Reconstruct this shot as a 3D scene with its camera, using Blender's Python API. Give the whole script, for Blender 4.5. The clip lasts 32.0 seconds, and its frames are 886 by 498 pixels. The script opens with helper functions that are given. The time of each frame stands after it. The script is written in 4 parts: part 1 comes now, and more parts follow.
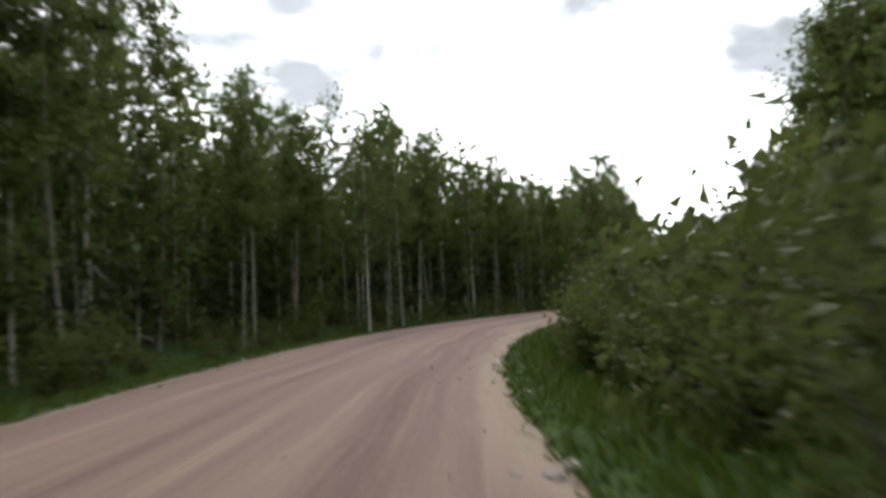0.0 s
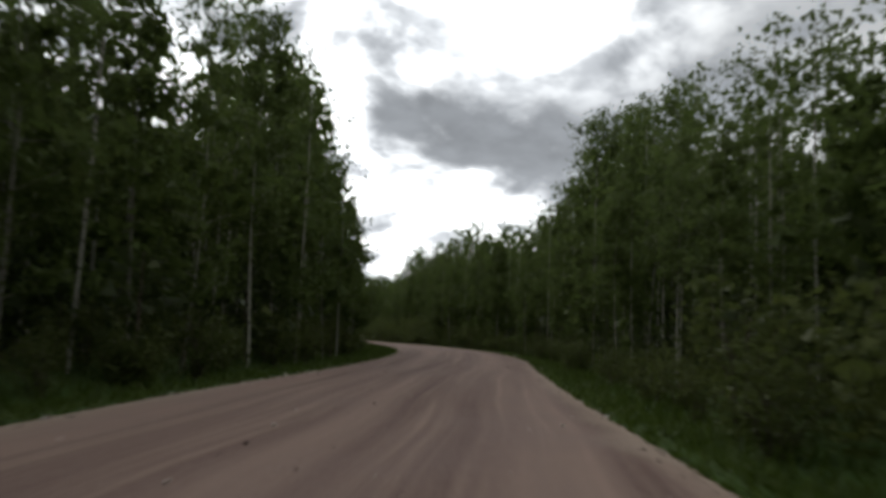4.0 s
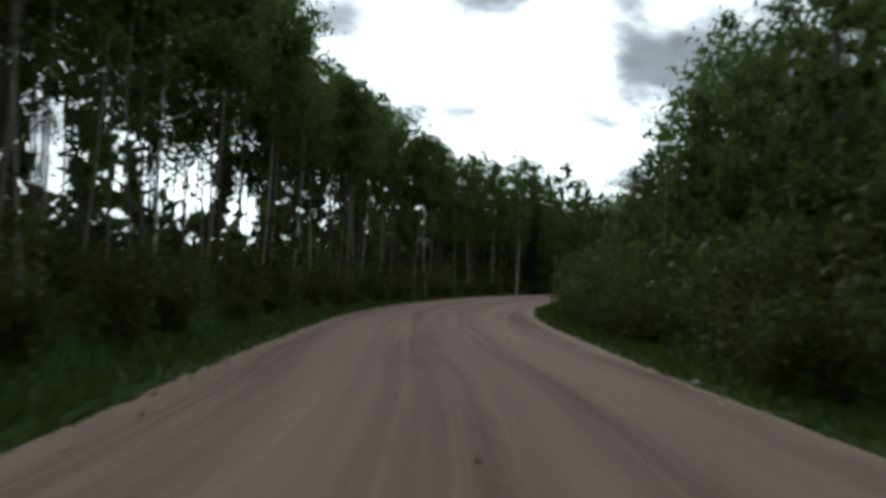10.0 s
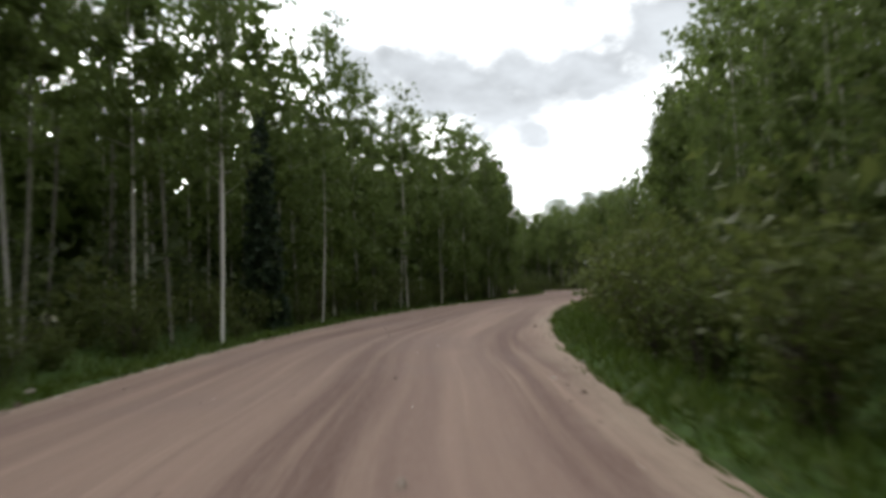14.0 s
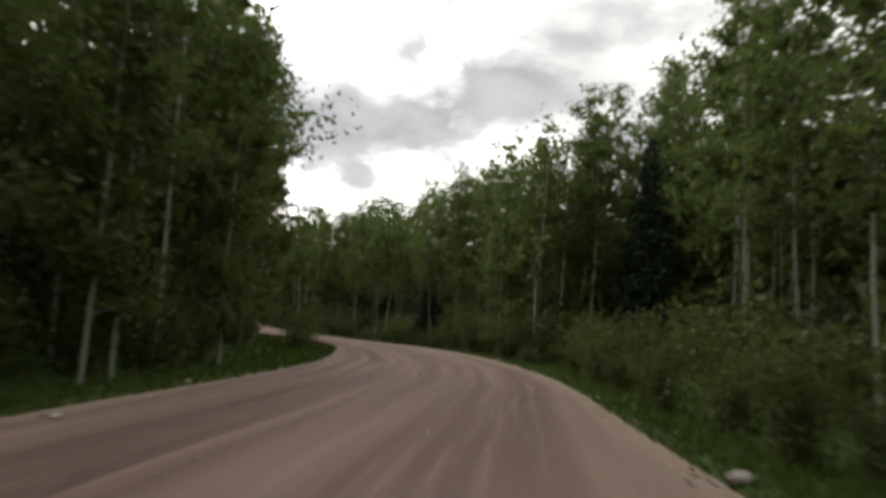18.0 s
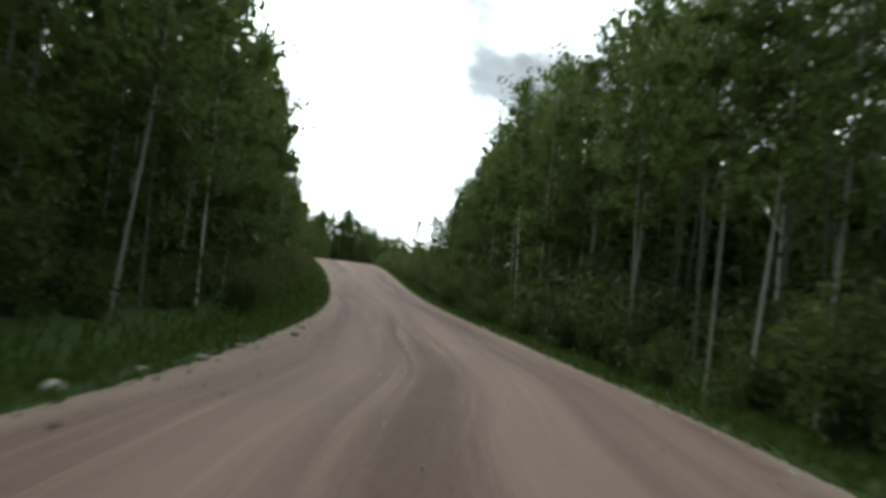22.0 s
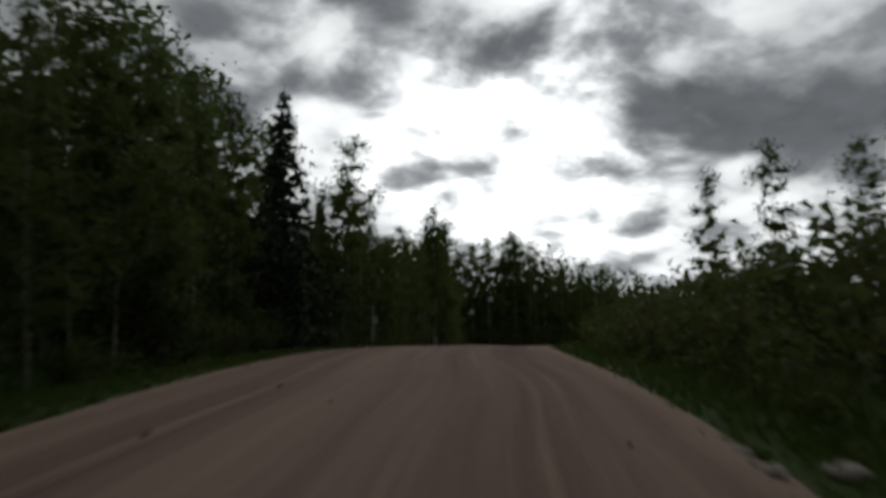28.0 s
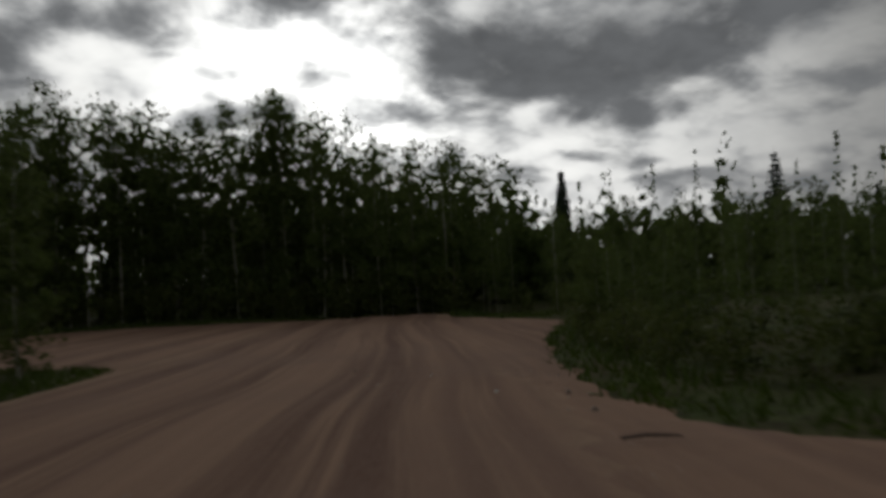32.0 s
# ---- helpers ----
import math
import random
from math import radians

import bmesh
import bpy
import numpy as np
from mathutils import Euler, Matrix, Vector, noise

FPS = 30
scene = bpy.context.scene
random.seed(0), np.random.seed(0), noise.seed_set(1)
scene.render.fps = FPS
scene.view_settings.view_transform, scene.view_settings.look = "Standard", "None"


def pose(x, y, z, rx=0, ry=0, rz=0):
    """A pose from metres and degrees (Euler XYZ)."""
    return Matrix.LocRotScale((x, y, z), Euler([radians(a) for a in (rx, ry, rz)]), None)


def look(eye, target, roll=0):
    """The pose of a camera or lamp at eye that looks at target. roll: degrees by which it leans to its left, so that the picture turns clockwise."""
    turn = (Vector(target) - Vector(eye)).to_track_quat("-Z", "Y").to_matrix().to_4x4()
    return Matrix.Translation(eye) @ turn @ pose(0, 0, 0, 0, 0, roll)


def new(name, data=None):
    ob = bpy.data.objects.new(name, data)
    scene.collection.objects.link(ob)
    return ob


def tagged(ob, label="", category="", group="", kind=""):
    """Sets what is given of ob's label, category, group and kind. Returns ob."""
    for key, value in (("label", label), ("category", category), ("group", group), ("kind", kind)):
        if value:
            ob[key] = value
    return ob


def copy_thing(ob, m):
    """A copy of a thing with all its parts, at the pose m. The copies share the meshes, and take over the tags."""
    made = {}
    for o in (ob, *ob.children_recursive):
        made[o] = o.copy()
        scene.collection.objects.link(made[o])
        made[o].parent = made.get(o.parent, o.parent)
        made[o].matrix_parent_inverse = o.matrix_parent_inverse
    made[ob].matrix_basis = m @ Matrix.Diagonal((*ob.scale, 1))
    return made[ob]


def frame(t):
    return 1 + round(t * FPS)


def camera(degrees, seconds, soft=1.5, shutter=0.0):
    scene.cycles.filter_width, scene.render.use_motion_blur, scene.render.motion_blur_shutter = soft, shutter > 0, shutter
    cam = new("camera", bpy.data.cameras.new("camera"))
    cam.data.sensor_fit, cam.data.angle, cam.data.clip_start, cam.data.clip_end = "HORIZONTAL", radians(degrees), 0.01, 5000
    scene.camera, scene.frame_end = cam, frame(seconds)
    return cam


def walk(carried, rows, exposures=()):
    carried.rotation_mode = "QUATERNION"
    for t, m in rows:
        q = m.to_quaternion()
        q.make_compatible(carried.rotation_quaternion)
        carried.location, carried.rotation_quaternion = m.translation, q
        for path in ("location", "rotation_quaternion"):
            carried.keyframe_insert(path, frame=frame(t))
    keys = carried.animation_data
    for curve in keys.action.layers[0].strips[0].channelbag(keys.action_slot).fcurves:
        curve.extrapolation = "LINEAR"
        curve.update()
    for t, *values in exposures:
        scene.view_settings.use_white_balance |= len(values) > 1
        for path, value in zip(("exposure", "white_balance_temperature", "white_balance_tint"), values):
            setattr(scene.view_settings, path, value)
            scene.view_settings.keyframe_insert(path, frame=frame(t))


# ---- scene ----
# ---------------------------------------------------------------- camera
cam = camera(60.4, 32.0, soft=3.8, shutter=0.5)
ROWS = [
    (0.0, -0.01, 0.00, 0.89, -0.35, 4.15, 3.01),
    (0.5, -0.52, 6.52, 0.93, -4.83, 4.75, -0.21),
    (1.0, -0.31, 13.02, 0.97, -9.32, 5.04, -1.32),
    (1.5, 0.23, 19.54, 1.02, -12.62, 4.33, 2.19),
    (2.0, 1.30, 26.25, 1.07, -16.33, 5.04, 2.65),
    (2.5, 2.65, 32.53, 1.12, -21.97, 7.55, 1.03),
    (3.0, 4.48, 38.51, 1.17, -25.50, 7.99, -1.77),
    (3.5, 6.55, 43.82, 1.22, -27.42, 6.42, -1.85),
    (5.5, 18.02, 66.74, 1.40, -28.99, 7.42, -5.51),
    (6.0, 21.30, 72.13, 1.45, -26.09, 4.68, -6.80),
    (6.5, 24.74, 77.75, 1.49, -23.97, 2.73, -5.81),
    (7.0, 27.44, 82.76, 1.54, -21.74, 4.02, -5.10),
    (7.5, 30.49, 88.45, 1.58, -20.02, 3.93, -6.07),
    (8.0, 33.16, 94.22, 1.61, -18.13, 3.24, -6.75),
    (8.5, 35.53, 99.99, 1.62, -14.87, 4.75, -7.45),
    (9.0, 37.68, 106.18, 1.61, -11.21, 2.57, -5.31),
    (9.5, 39.55, 112.37, 1.61, -10.39, 1.85, -4.10),
    (10.0, 40.95, 118.80, 1.60, -9.24, 2.43, -2.12),
    (10.5, 41.97, 125.31, 1.60, -10.95, 4.05, -2.52),
    (11.0, 42.94, 132.00, 1.59, -12.26, 4.22, -2.65),
    (11.5, 44.18, 138.39, 1.59, -13.43, 5.05, -1.89),
    (12.0, 45.58, 144.54, 1.60, -20.44, 4.45, -0.36),
    (12.5, 47.04, 150.52, 1.64, -23.35, 2.55, 1.20),
    (13.0, 49.07, 156.48, 1.70, -29.23, 3.03, 0.56),
    (13.5, 51.60, 162.22, 1.76, -30.70, 2.89, 0.89),
    (14.0, 54.54, 168.25, 1.81, -29.69, 2.94, 2.49),
    (14.5, 57.59, 173.93, 1.87, -32.91, 2.69, 1.71),
    (15.0, 60.88, 179.02, 1.93, -33.04, 1.15, 3.82),
    (15.5, 64.46, 184.49, 1.99, -38.88, 5.71, 0.47),
    (17.5, 81.04, 204.07, 2.09, -44.58, 5.24, -1.96),
    (18.0, 85.84, 208.62, 2.11, -44.33, 5.99, -3.83),
    (18.5, 90.67, 213.26, 2.14, -43.42, 5.97, -2.50),
    (19.0, 95.49, 217.89, 2.17, -42.68, 9.15, -4.97),
    (19.5, 99.81, 222.15, 2.20, -37.75, 7.83, -4.03),
    (20.0, 103.77, 226.62, 2.24, -34.84, 3.89, -4.28),
    (20.5, 107.79, 231.76, 2.29, -31.04, 3.77, -5.72),
    (21.0, 111.32, 237.39, 2.30, -28.02, 2.96, -6.37),
    (21.5, 115.12, 243.33, 2.23, -24.10, 3.01, -6.08),
    (22.0, 118.36, 249.41, 2.15, -21.94, 3.17, -6.61),
    (22.5, 121.07, 255.24, 2.10, -19.47, 3.83, -7.32),
    (23.0, 123.64, 261.37, 2.07, -15.76, 4.21, -5.13),
    (23.5, 125.91, 267.50, 2.04, -13.69, 4.31, -5.33),
    (24.0, 127.76, 273.04, 2.04, -10.65, 4.43, -4.90),
    (24.5, 129.45, 278.86, 2.12, -10.34, 2.26, -3.40),
    (25.0, 130.92, 284.60, 2.25, -8.96, 3.85, -3.59),
    (25.5, 132.22, 290.19, 2.42, -8.39, 5.95, -2.32),
    (27.5, 137.81, 315.18, 4.19, -6.26, 5.81, 0.08),
    (28.0, 139.15, 321.58, 4.79, -7.69, 6.67, 0.45),
    (28.5, 140.31, 328.16, 5.33, -7.06, 9.20, -2.16),
    (29.0, 141.79, 333.98, 5.72, -6.68, 5.75, -1.65),
    (29.5, 143.40, 340.02, 5.89, -11.23, 5.90, -2.02),
    (30.0, 145.00, 346.37, 5.91, -9.49, 5.09, -0.77),
    (30.5, 146.81, 353.11, 5.86, -13.12, 3.17, 3.59),
    (31.0, 148.76, 358.38, 5.76, -15.75, 2.52, 2.38),
    (31.5, 150.96, 364.50, 5.58, -19.31, 2.96, 4.09),
    (32.0, 153.06, 370.51, 5.36, -22.11, 2.09, 3.46),
]
walk(cam, [(t, pose(x, y, z, 90 + pitch, roll, yaw)) for t, x, y, z, yaw, pitch, roll in ROWS],
     exposures=[
         (0.0, 0.05, 6500, 10),
         (2.0, -0.12, 6500, 10),
         (3.0, -0.85, 6500, 10),
         (5.5, -1.00, 6500, 10),
         (6.0, -1.00, 6500, 10),
         (7.0, -0.75, 6500, 10),
         (8.0, -0.75, 6500, 10),
         (9.0, -0.80, 6100, 5),
         (10.0, -0.95, 6000, 3),
         (11.0, -0.60, 6100, 5),
         (13.0, 0.05, 6500, 10),
         (14.0, 0.20, 6600, 9),
         (15.0, 0.45, 6700, 9),
         (15.5, 0.35, 6500, 7),
         (17.5, 0.05, 7000, 11),
         (18.0, -0.15, 7000, 11),
         (20.0, 0.00, 7000, 11),
         (21.0, -0.05, 6600, 10),
         (22.0, -0.15, 6200, 2),
         (23.0, -0.22, 5800, -3),
         (25.0, -0.95, 5750, -4),
         (25.5, -1.25, 5800, -2),
         (27.5, -2.15, 6400, 7),
         (28.0, -2.30, 6500, 9),
         (29.0, -2.80, 6600, 10),
         (30.0, -2.75, 6750, 10),
         (32.0, -2.45, 6750, 10),
     ])

# ---------------------------------------------------------------- node helpers


class Nodes:
    """Short hand for building a node tree."""

    def __init__(self, tree):
        self.tree = tree
        tree.nodes.clear()

    def add(self, kind, props=None, **sockets):
        node = self.tree.nodes.new(kind)
        for key, value in (props or {}).items():
            setattr(node, key, value)
        for key, value in sockets.items():
            self.put(node, int(key[1:]), value)
        return node

    def put(self, node, index, value):
        if isinstance(value, bpy.types.NodeSocket):
            self.tree.links.new(value, node.inputs[index])
        elif value is not None:
            node.inputs[index].default_value = value

    def math(self, op, a, b=None, clamp=False):
        node = self.add("ShaderNodeMath", {"operation": op, "use_clamp": clamp}, i0=a)
        if b is not None:
            self.put(node, 1, b)
        return node.outputs[0]

    def vec(self, op, a, b=None, scale=None):
        node = self.add("ShaderNodeVectorMath", {"operation": op}, i0=a)
        if b is not None:
            self.put(node, 1, b)
        if scale is not None:
            self.put(node, 3, scale)
        return node.outputs["Value" if op in ("DOT_PRODUCT", "LENGTH") else "Vector"]

    def noise(self, vector, scale, detail=3.0, rough=0.55, distort=0.0):
        node = self.tree.nodes.new("ShaderNodeTexNoise")
        self.tree.links.new(vector, node.inputs["Vector"])
        for key, value in (("Scale", scale), ("Detail", detail), ("Roughness", rough), ("Distortion", distort)):
            node.inputs[key].default_value = value
        return node.outputs[0]

    def ramp(self, fac, *stops):
        node = self.add("ShaderNodeValToRGB", None, i0=fac)
        ramp = node.color_ramp
        while len(ramp.elements) < len(stops):
            ramp.elements.new(0.5)
        for element, (at, colour) in zip(ramp.elements, stops):
            element.position = at
            element.color = (*colour, 1) if len(colour) == 3 else colour
        return node.outputs[0]

    def mix(self, fac, a, b, blend="MIX"):
        node = self.tree.nodes.new("ShaderNodeMix")
        node.data_type, node.blend_type = "RGBA", blend
        for index, value in ((0, fac), (6, a), (7, b)):
            if isinstance(value, tuple) and len(value) == 3:
                value = (*value, 1)
            self.put(node, index, value)
        return node.outputs[2]

    def smooth(self, value, low, high, to_low=0.0, to_high=1.0):
        node = self.tree.nodes.new("ShaderNodeMapRange")
        node.interpolation_type = "SMOOTHSTEP"
        self.put(node, 0, value)
        for index, number in ((1, low), (2, high), (3, to_low), (4, to_high)):
            node.inputs[index].default_value = number
        return node.outputs[0]


# ---------------------------------------------------------------- sky and sun
SUN_YAW, SUN_UP = 4.0, 40.0
GLOW_YAW, GLOW_UP = -13.0, 13.0


def aim(yaw, up):
    a, b = radians(yaw), radians(up)
    return Vector((-math.sin(a) * math.cos(b), math.cos(a) * math.cos(b), math.sin(b)))


# grey cloud banks: yaw, height over the horizon, half width, half height (degrees), depth of the grey
CLOUDS = [
    (-26, 15.8, 5, 2.6, 0.55),
    (-31, 16.8, 7, 3.6, 0.85),
    (-40, 17.5, 9, 3.8, 0.80),
    (-51, 19.0, 10, 3.8, 0.80),
    (-38, 23.0, 10, 3.0, 0.40),
    (13, 18.5, 8, 4.5, 0.85),
    (-5, 24.0, 8, 4.0, 0.65),
    (-13, 21.5, 5, 2.2, 0.50),
    (5, 13.5, 6, 1.8, 0.30),
    (-35, 10.6, 8, 1.1, 0.55),
]


def build_sky():
    world = bpy.data.worlds.new("overcast_sky")
    scene.world = world
    world.use_nodes = True
    n = Nodes(world.node_tree)
    way = n.add("ShaderNodeTexCoord").outputs["Generated"]
    sky = n.add("ShaderNodeTexSky", {"sky_type": "NISHITA", "sun_disc": False, "sun_elevation": radians(SUN_UP),
                                     "sun_rotation": radians(-SUN_YAW), "dust_density": 2.0}).outputs[0]
    blue = n.vec("SCALE", sky, scale=0.10)
    # the cloud sheet is laid out on a plane overhead, so that it crowds towards the horizon
    part = n.add("ShaderNodeSeparateXYZ", None, i0=way)
    lift = n.math("ADD", n.math("MAXIMUM", part.outputs[2], 0.0), 0.34)
    flat = n.add("ShaderNodeCombineXYZ", None, i0=n.math("DIVIDE", part.outputs[0], lift),
                 i1=n.math("DIVIDE", part.outputs[1], lift)).outputs[0]
    billow = n.noise(flat, 3.3, 6.0, 0.56, 0.25)
    fine = n.noise(flat, 6.5, 4.0, 0.52, 0.2)
    warp = n.add("ShaderNodeTexNoise")
    n.put(warp, 0, flat)
    warp.inputs["Scale"].default_value, warp.inputs["Detail"].default_value = 2.2, 3.0
    shift = n.vec("SCALE", n.vec("SUBTRACT", warp.outputs["Color"], (0.5, 0.5, 0.5)), scale=0.11)
    bent = n.vec("ADD", way, shift)
    grey = None
    for yaw, up, wide, high, depth in CLOUDS:
        c = aim(yaw, up)
        side = aim(yaw - 90, 0)
        over = side.cross(c)
        u = n.vec("DOT_PRODUCT", bent, tuple(side / math.sin(radians(wide))))
        v = n.vec("DOT_PRODUCT", bent, tuple(over / math.sin(radians(high))))
        front = n.smooth(n.vec("DOT_PRODUCT", bent, tuple(c)), 0.2, 0.5)
        r = n.math("ADD", n.math("MULTIPLY", u, u), n.math("MULTIPLY", v, v))
        m = n.math("MULTIPLY", n.math("MULTIPLY", n.math("POWER", 0.42, r), front), depth)
        grey = m if grey is None else n.math("SUBTRACT", n.math("ADD", grey, m), n.math("MULTIPLY", grey, m))
    loose = n.smooth(billow, 0.40, 0.70, 0.0, 0.60)
    fleck = n.smooth(fine, 0.44, 0.68, 0.0, 0.30)
    grey = n.math("ADD", n.math("MULTIPLY", grey, n.smooth(billow, 0.25, 0.65, 0.60, 1.0)), n.math("ADD", loose, fleck))
    grey = n.smooth(grey, 0.10, 1.16)
    white = n.mix(n.smooth(fine, 0.3, 0.75), (1.50, 1.54, 1.55), (1.10, 1.14, 1.17))
    # thin cloud before the sun: the sky brightens all round that point
    toward = n.vec("DOT_PRODUCT", way, tuple(aim(GLOW_YAW, GLOW_UP)))
    glow = n.math("ADD", n.smooth(toward, 0.74, 1.0, 1.0, 3.6), n.smooth(toward, 0.972, 1.0, 0.0, 1.6))
    # thick cloud hides that brightness, ever more towards its middle
    murk = n.smooth(fine, 0.3, 0.7, 0.42, 0.60)
    dim = n.math("POWER", n.math("DIVIDE", murk, glow), grey)
    cloud = n.vec("SCALE", n.mix(grey, white, (1.18, 1.26, 1.36)), scale=n.math("MULTIPLY", glow, dim))
    cover = n.smooth(billow, 0.22, 0.34, 0.80, 1.0)
    colour = n.mix(cover, blue, cloud)
    back = n.add("ShaderNodeBackground", None, i0=colour, i1=1.0)
    out = n.add("ShaderNodeOutputWorld")
    n.tree.links.new(back.outputs[0], out.inputs[0])


build_sky()
sun = new("sun", bpy.data.lights.new("sun", "SUN"))
sun.data.energy, sun.data.angle, sun.data.color = 0.9, radians(16), (1.0, 0.95, 0.86)
sun.matrix_basis = look((0, 0, 60), tuple(Vector((0, 0, 60)) - aim(SUN_YAW, SUN_UP)))

# ---------------------------------------------------------------- materials


def material(name, build, bump=None):
    mat = bpy.data.materials.new(name)
    mat.use_nodes = True
    n = Nodes(mat.node_tree)
    build(n)
    return mat


def finish(n, colour, rough=0.8, height=None, strength=0.3, distance=0.02, spec=0.3, through_light=0.0):
    shader = n.tree.nodes.new("ShaderNodeBsdfPrincipled")
    n.put(shader, shader.inputs.find("Base Color"), colour if isinstance(colour, bpy.types.NodeSocket) else (*colour, 1))
    n.put(shader, shader.inputs.find("Roughness"), rough)
    n.put(shader, shader.inputs.find("Specular IOR Level"), spec)
    if height is not None:
        bump = n.tree.nodes.new("ShaderNodeBump")
        bump.inputs["Strength"].default_value, bump.inputs["Distance"].default_value = strength, distance
        n.put(bump, bump.inputs.find("Height"), height)
        n.tree.links.new(bump.outputs[0], shader.inputs["Normal"])
    out = n.tree.nodes.new("ShaderNodeOutputMaterial")
    last = shader.outputs[0]
    if through_light:
        trans = n.tree.nodes.new("ShaderNodeBsdfTranslucent")
        n.put(trans, 0, colour)
        both = n.tree.nodes.new("ShaderNodeMixShader")
        both.inputs[0].default_value = through_light
        n.tree.links.new(last, both.inputs[1])
        n.tree.links.new(trans.outputs[0], both.inputs[2])
        last = both.outputs[0]
    n.tree.links.new(last, out.inputs[0])


def gravel(n):
    coord = n.add("ShaderNodeTexCoord")
    uv, place = coord.outputs["UV"], coord.outputs["Object"]
    part = n.add("ShaderNodeSeparateXYZ", None, i0=uv)
    across, along = part.outputs[0], part.outputs[1]
    # tracks: stripes that run with the road and wander a little
    wander = n.math("MULTIPLY", n.math("SUBTRACT", n.noise(n.add("ShaderNodeCombineXYZ", None, i0=along).outputs[0], 0.035, 2.0), 0.5), 3.0)
    lane = n.math("ADD", across, wander)
    stripe = n.add("ShaderNodeCombineXYZ", None, i0=lane, i1=n.math("MULTIPLY", along, 0.022)).outputs[0]
    wide = n.noise(stripe, 0.75, 3.0, 0.5)
    thin = n.noise(stripe, 2.6, 4.0, 0.6)
    patch = n.noise(place, 0.22, 4.0, 0.6)
    grain = n.noise(place, 16.0, 5.0, 0.7)
    pebble = n.add("ShaderNodeTexVoronoi", None)
    n.put(pebble, 0, place)
    pebble.inputs["Scale"].default_value = 26.0
    base = n.ramp(wide, (0.39, (0.105, 0.062, 0.051)), (0.50, (0.177, 0.117, 0.097)), (0.61, (0.254, 0.176, 0.141)))
    base = n.mix(n.smooth(thin, 0.34, 0.72), base, n.ramp(thin, (0.3, (0.095, 0.056, 0.046)), (0.75, (0.281, 0.199, 0.158))))
    base = n.mix(n.smooth(patch, 0.45, 0.7, 0.0, 0.5), base, (0.171, 0.120, 0.107))
    base = n.mix(n.smooth(grain, 0.35, 0.8, 0.0, 0.45), base, (0.262, 0.198, 0.168))
    base = n.mix(n.smooth(pebble.outputs["Distance"], 0.0, 0.25, 0.35, 0.0), base, (0.320, 0.264, 0.237))
    # loose pale gravel thrown to the sides
    rim = n.add("ShaderNodeSeparateXYZ", None, i0=n.add("ShaderNodeUVMap", {"uv_map": "rim"}).outputs[0]).outputs[0]
    loose = n.math("MULTIPLY", n.smooth(n.math("ADD", n.math("ABSOLUTE", rim), n.math("MULTIPLY", n.math("SUBTRACT", patch, 0.5), 0.35)), 0.80, 0.97), n.smooth(grain, 0.25, 0.7, 0.35, 0.85))
    base = n.mix(loose, base, (0.30, 0.235, 0.180))
    height = n.math("ADD", n.math("MULTIPLY", grain, 0.6), n.math("MULTIPLY", thin, 1.0))
    # browner and sandier towards the junction
    base = n.mix(n.smooth(along, 395.0, 460.0), base, n.mix(1.0, base, (1.03, 0.92, 0.80), "MULTIPLY"))
    finish(n, base, 0.92, height, 0.55, 0.05, 0.2)


def turf(n):
    place = n.add("ShaderNodeTexCoord").outputs["Object"]
    big, small = n.noise(place, 0.35, 4.0), n.noise(place, 7.0, 5.0, 0.7)
    base = n.ramp(big, (0.3, (0.030, 0.060, 0.014)), (0.55, (0.048, 0.092, 0.020)), (0.75, (0.078, 0.098, 0.034)))
    base = n.mix(n.smooth(small, 0.35, 0.75), base, (0.030, 0.034, 0.014))
    finish(n, base, 0.95, small, 0.8, 0.08, 0.1)


def litter(n):
    place = n.add("ShaderNodeTexCoord").outputs["Object"]
    big, small = n.noise(place, 0.25, 4.0), n.noise(place, 5.0, 5.0, 0.7)
    base = n.ramp(big, (0.35, (0.055, 0.078, 0.024)), (0.65, (0.082, 0.076, 0.038)))
    base = n.mix(n.smooth(small, 0.35, 0.75), base, (0.032, 0.026, 0.016))
    finish(n, base, 0.95, small, 0.8, 0.1, 0.1)


def leafage(low, high, old, glow=0.45):
    def build(n):
        own = n.add("ShaderNodeObjectInfo").outputs["Random"]
        leaf = n.add("ShaderNodeNewGeometry").outputs["Random Per Island"]
        base = n.mix(leaf, low, high)
        base = n.mix(n.math("MULTIPLY", own, 0.7), base, old)
        base = n.mix(n.smooth(leaf, 0.93, 1.0, 0.0, 0.45), base, (0.16, 0.18, 0.07))
        finish(n, base, 0.55, None, spec=0.2, through_light=glow)
    return build


def bark(pale, dark, marks):
    def build(n):
        place = n.add("ShaderNodeTexCoord").outputs["Object"]
        own = n.add("ShaderNodeObjectInfo").outputs["Random"]
        squash = n.vec("MULTIPLY", place, (1.0, 1.0, 3.0))
        spots, grain = n.noise(squash, 3.2, 4.0, 0.6), n.noise(place, 18.0, 4.0, 0.6)
        base = n.mix(n.smooth(spots, marks, marks + 0.1), pale, dark)
        base = n.mix(n.math("MULTIPLY", own, 0.75), base, dark)
        base = n.mix(n.smooth(grain, 0.4, 0.8, 0.0, 0.35), base, dark)
        finish(n, base, 0.85, grain, 0.5, 0.02, 0.2)
    return build


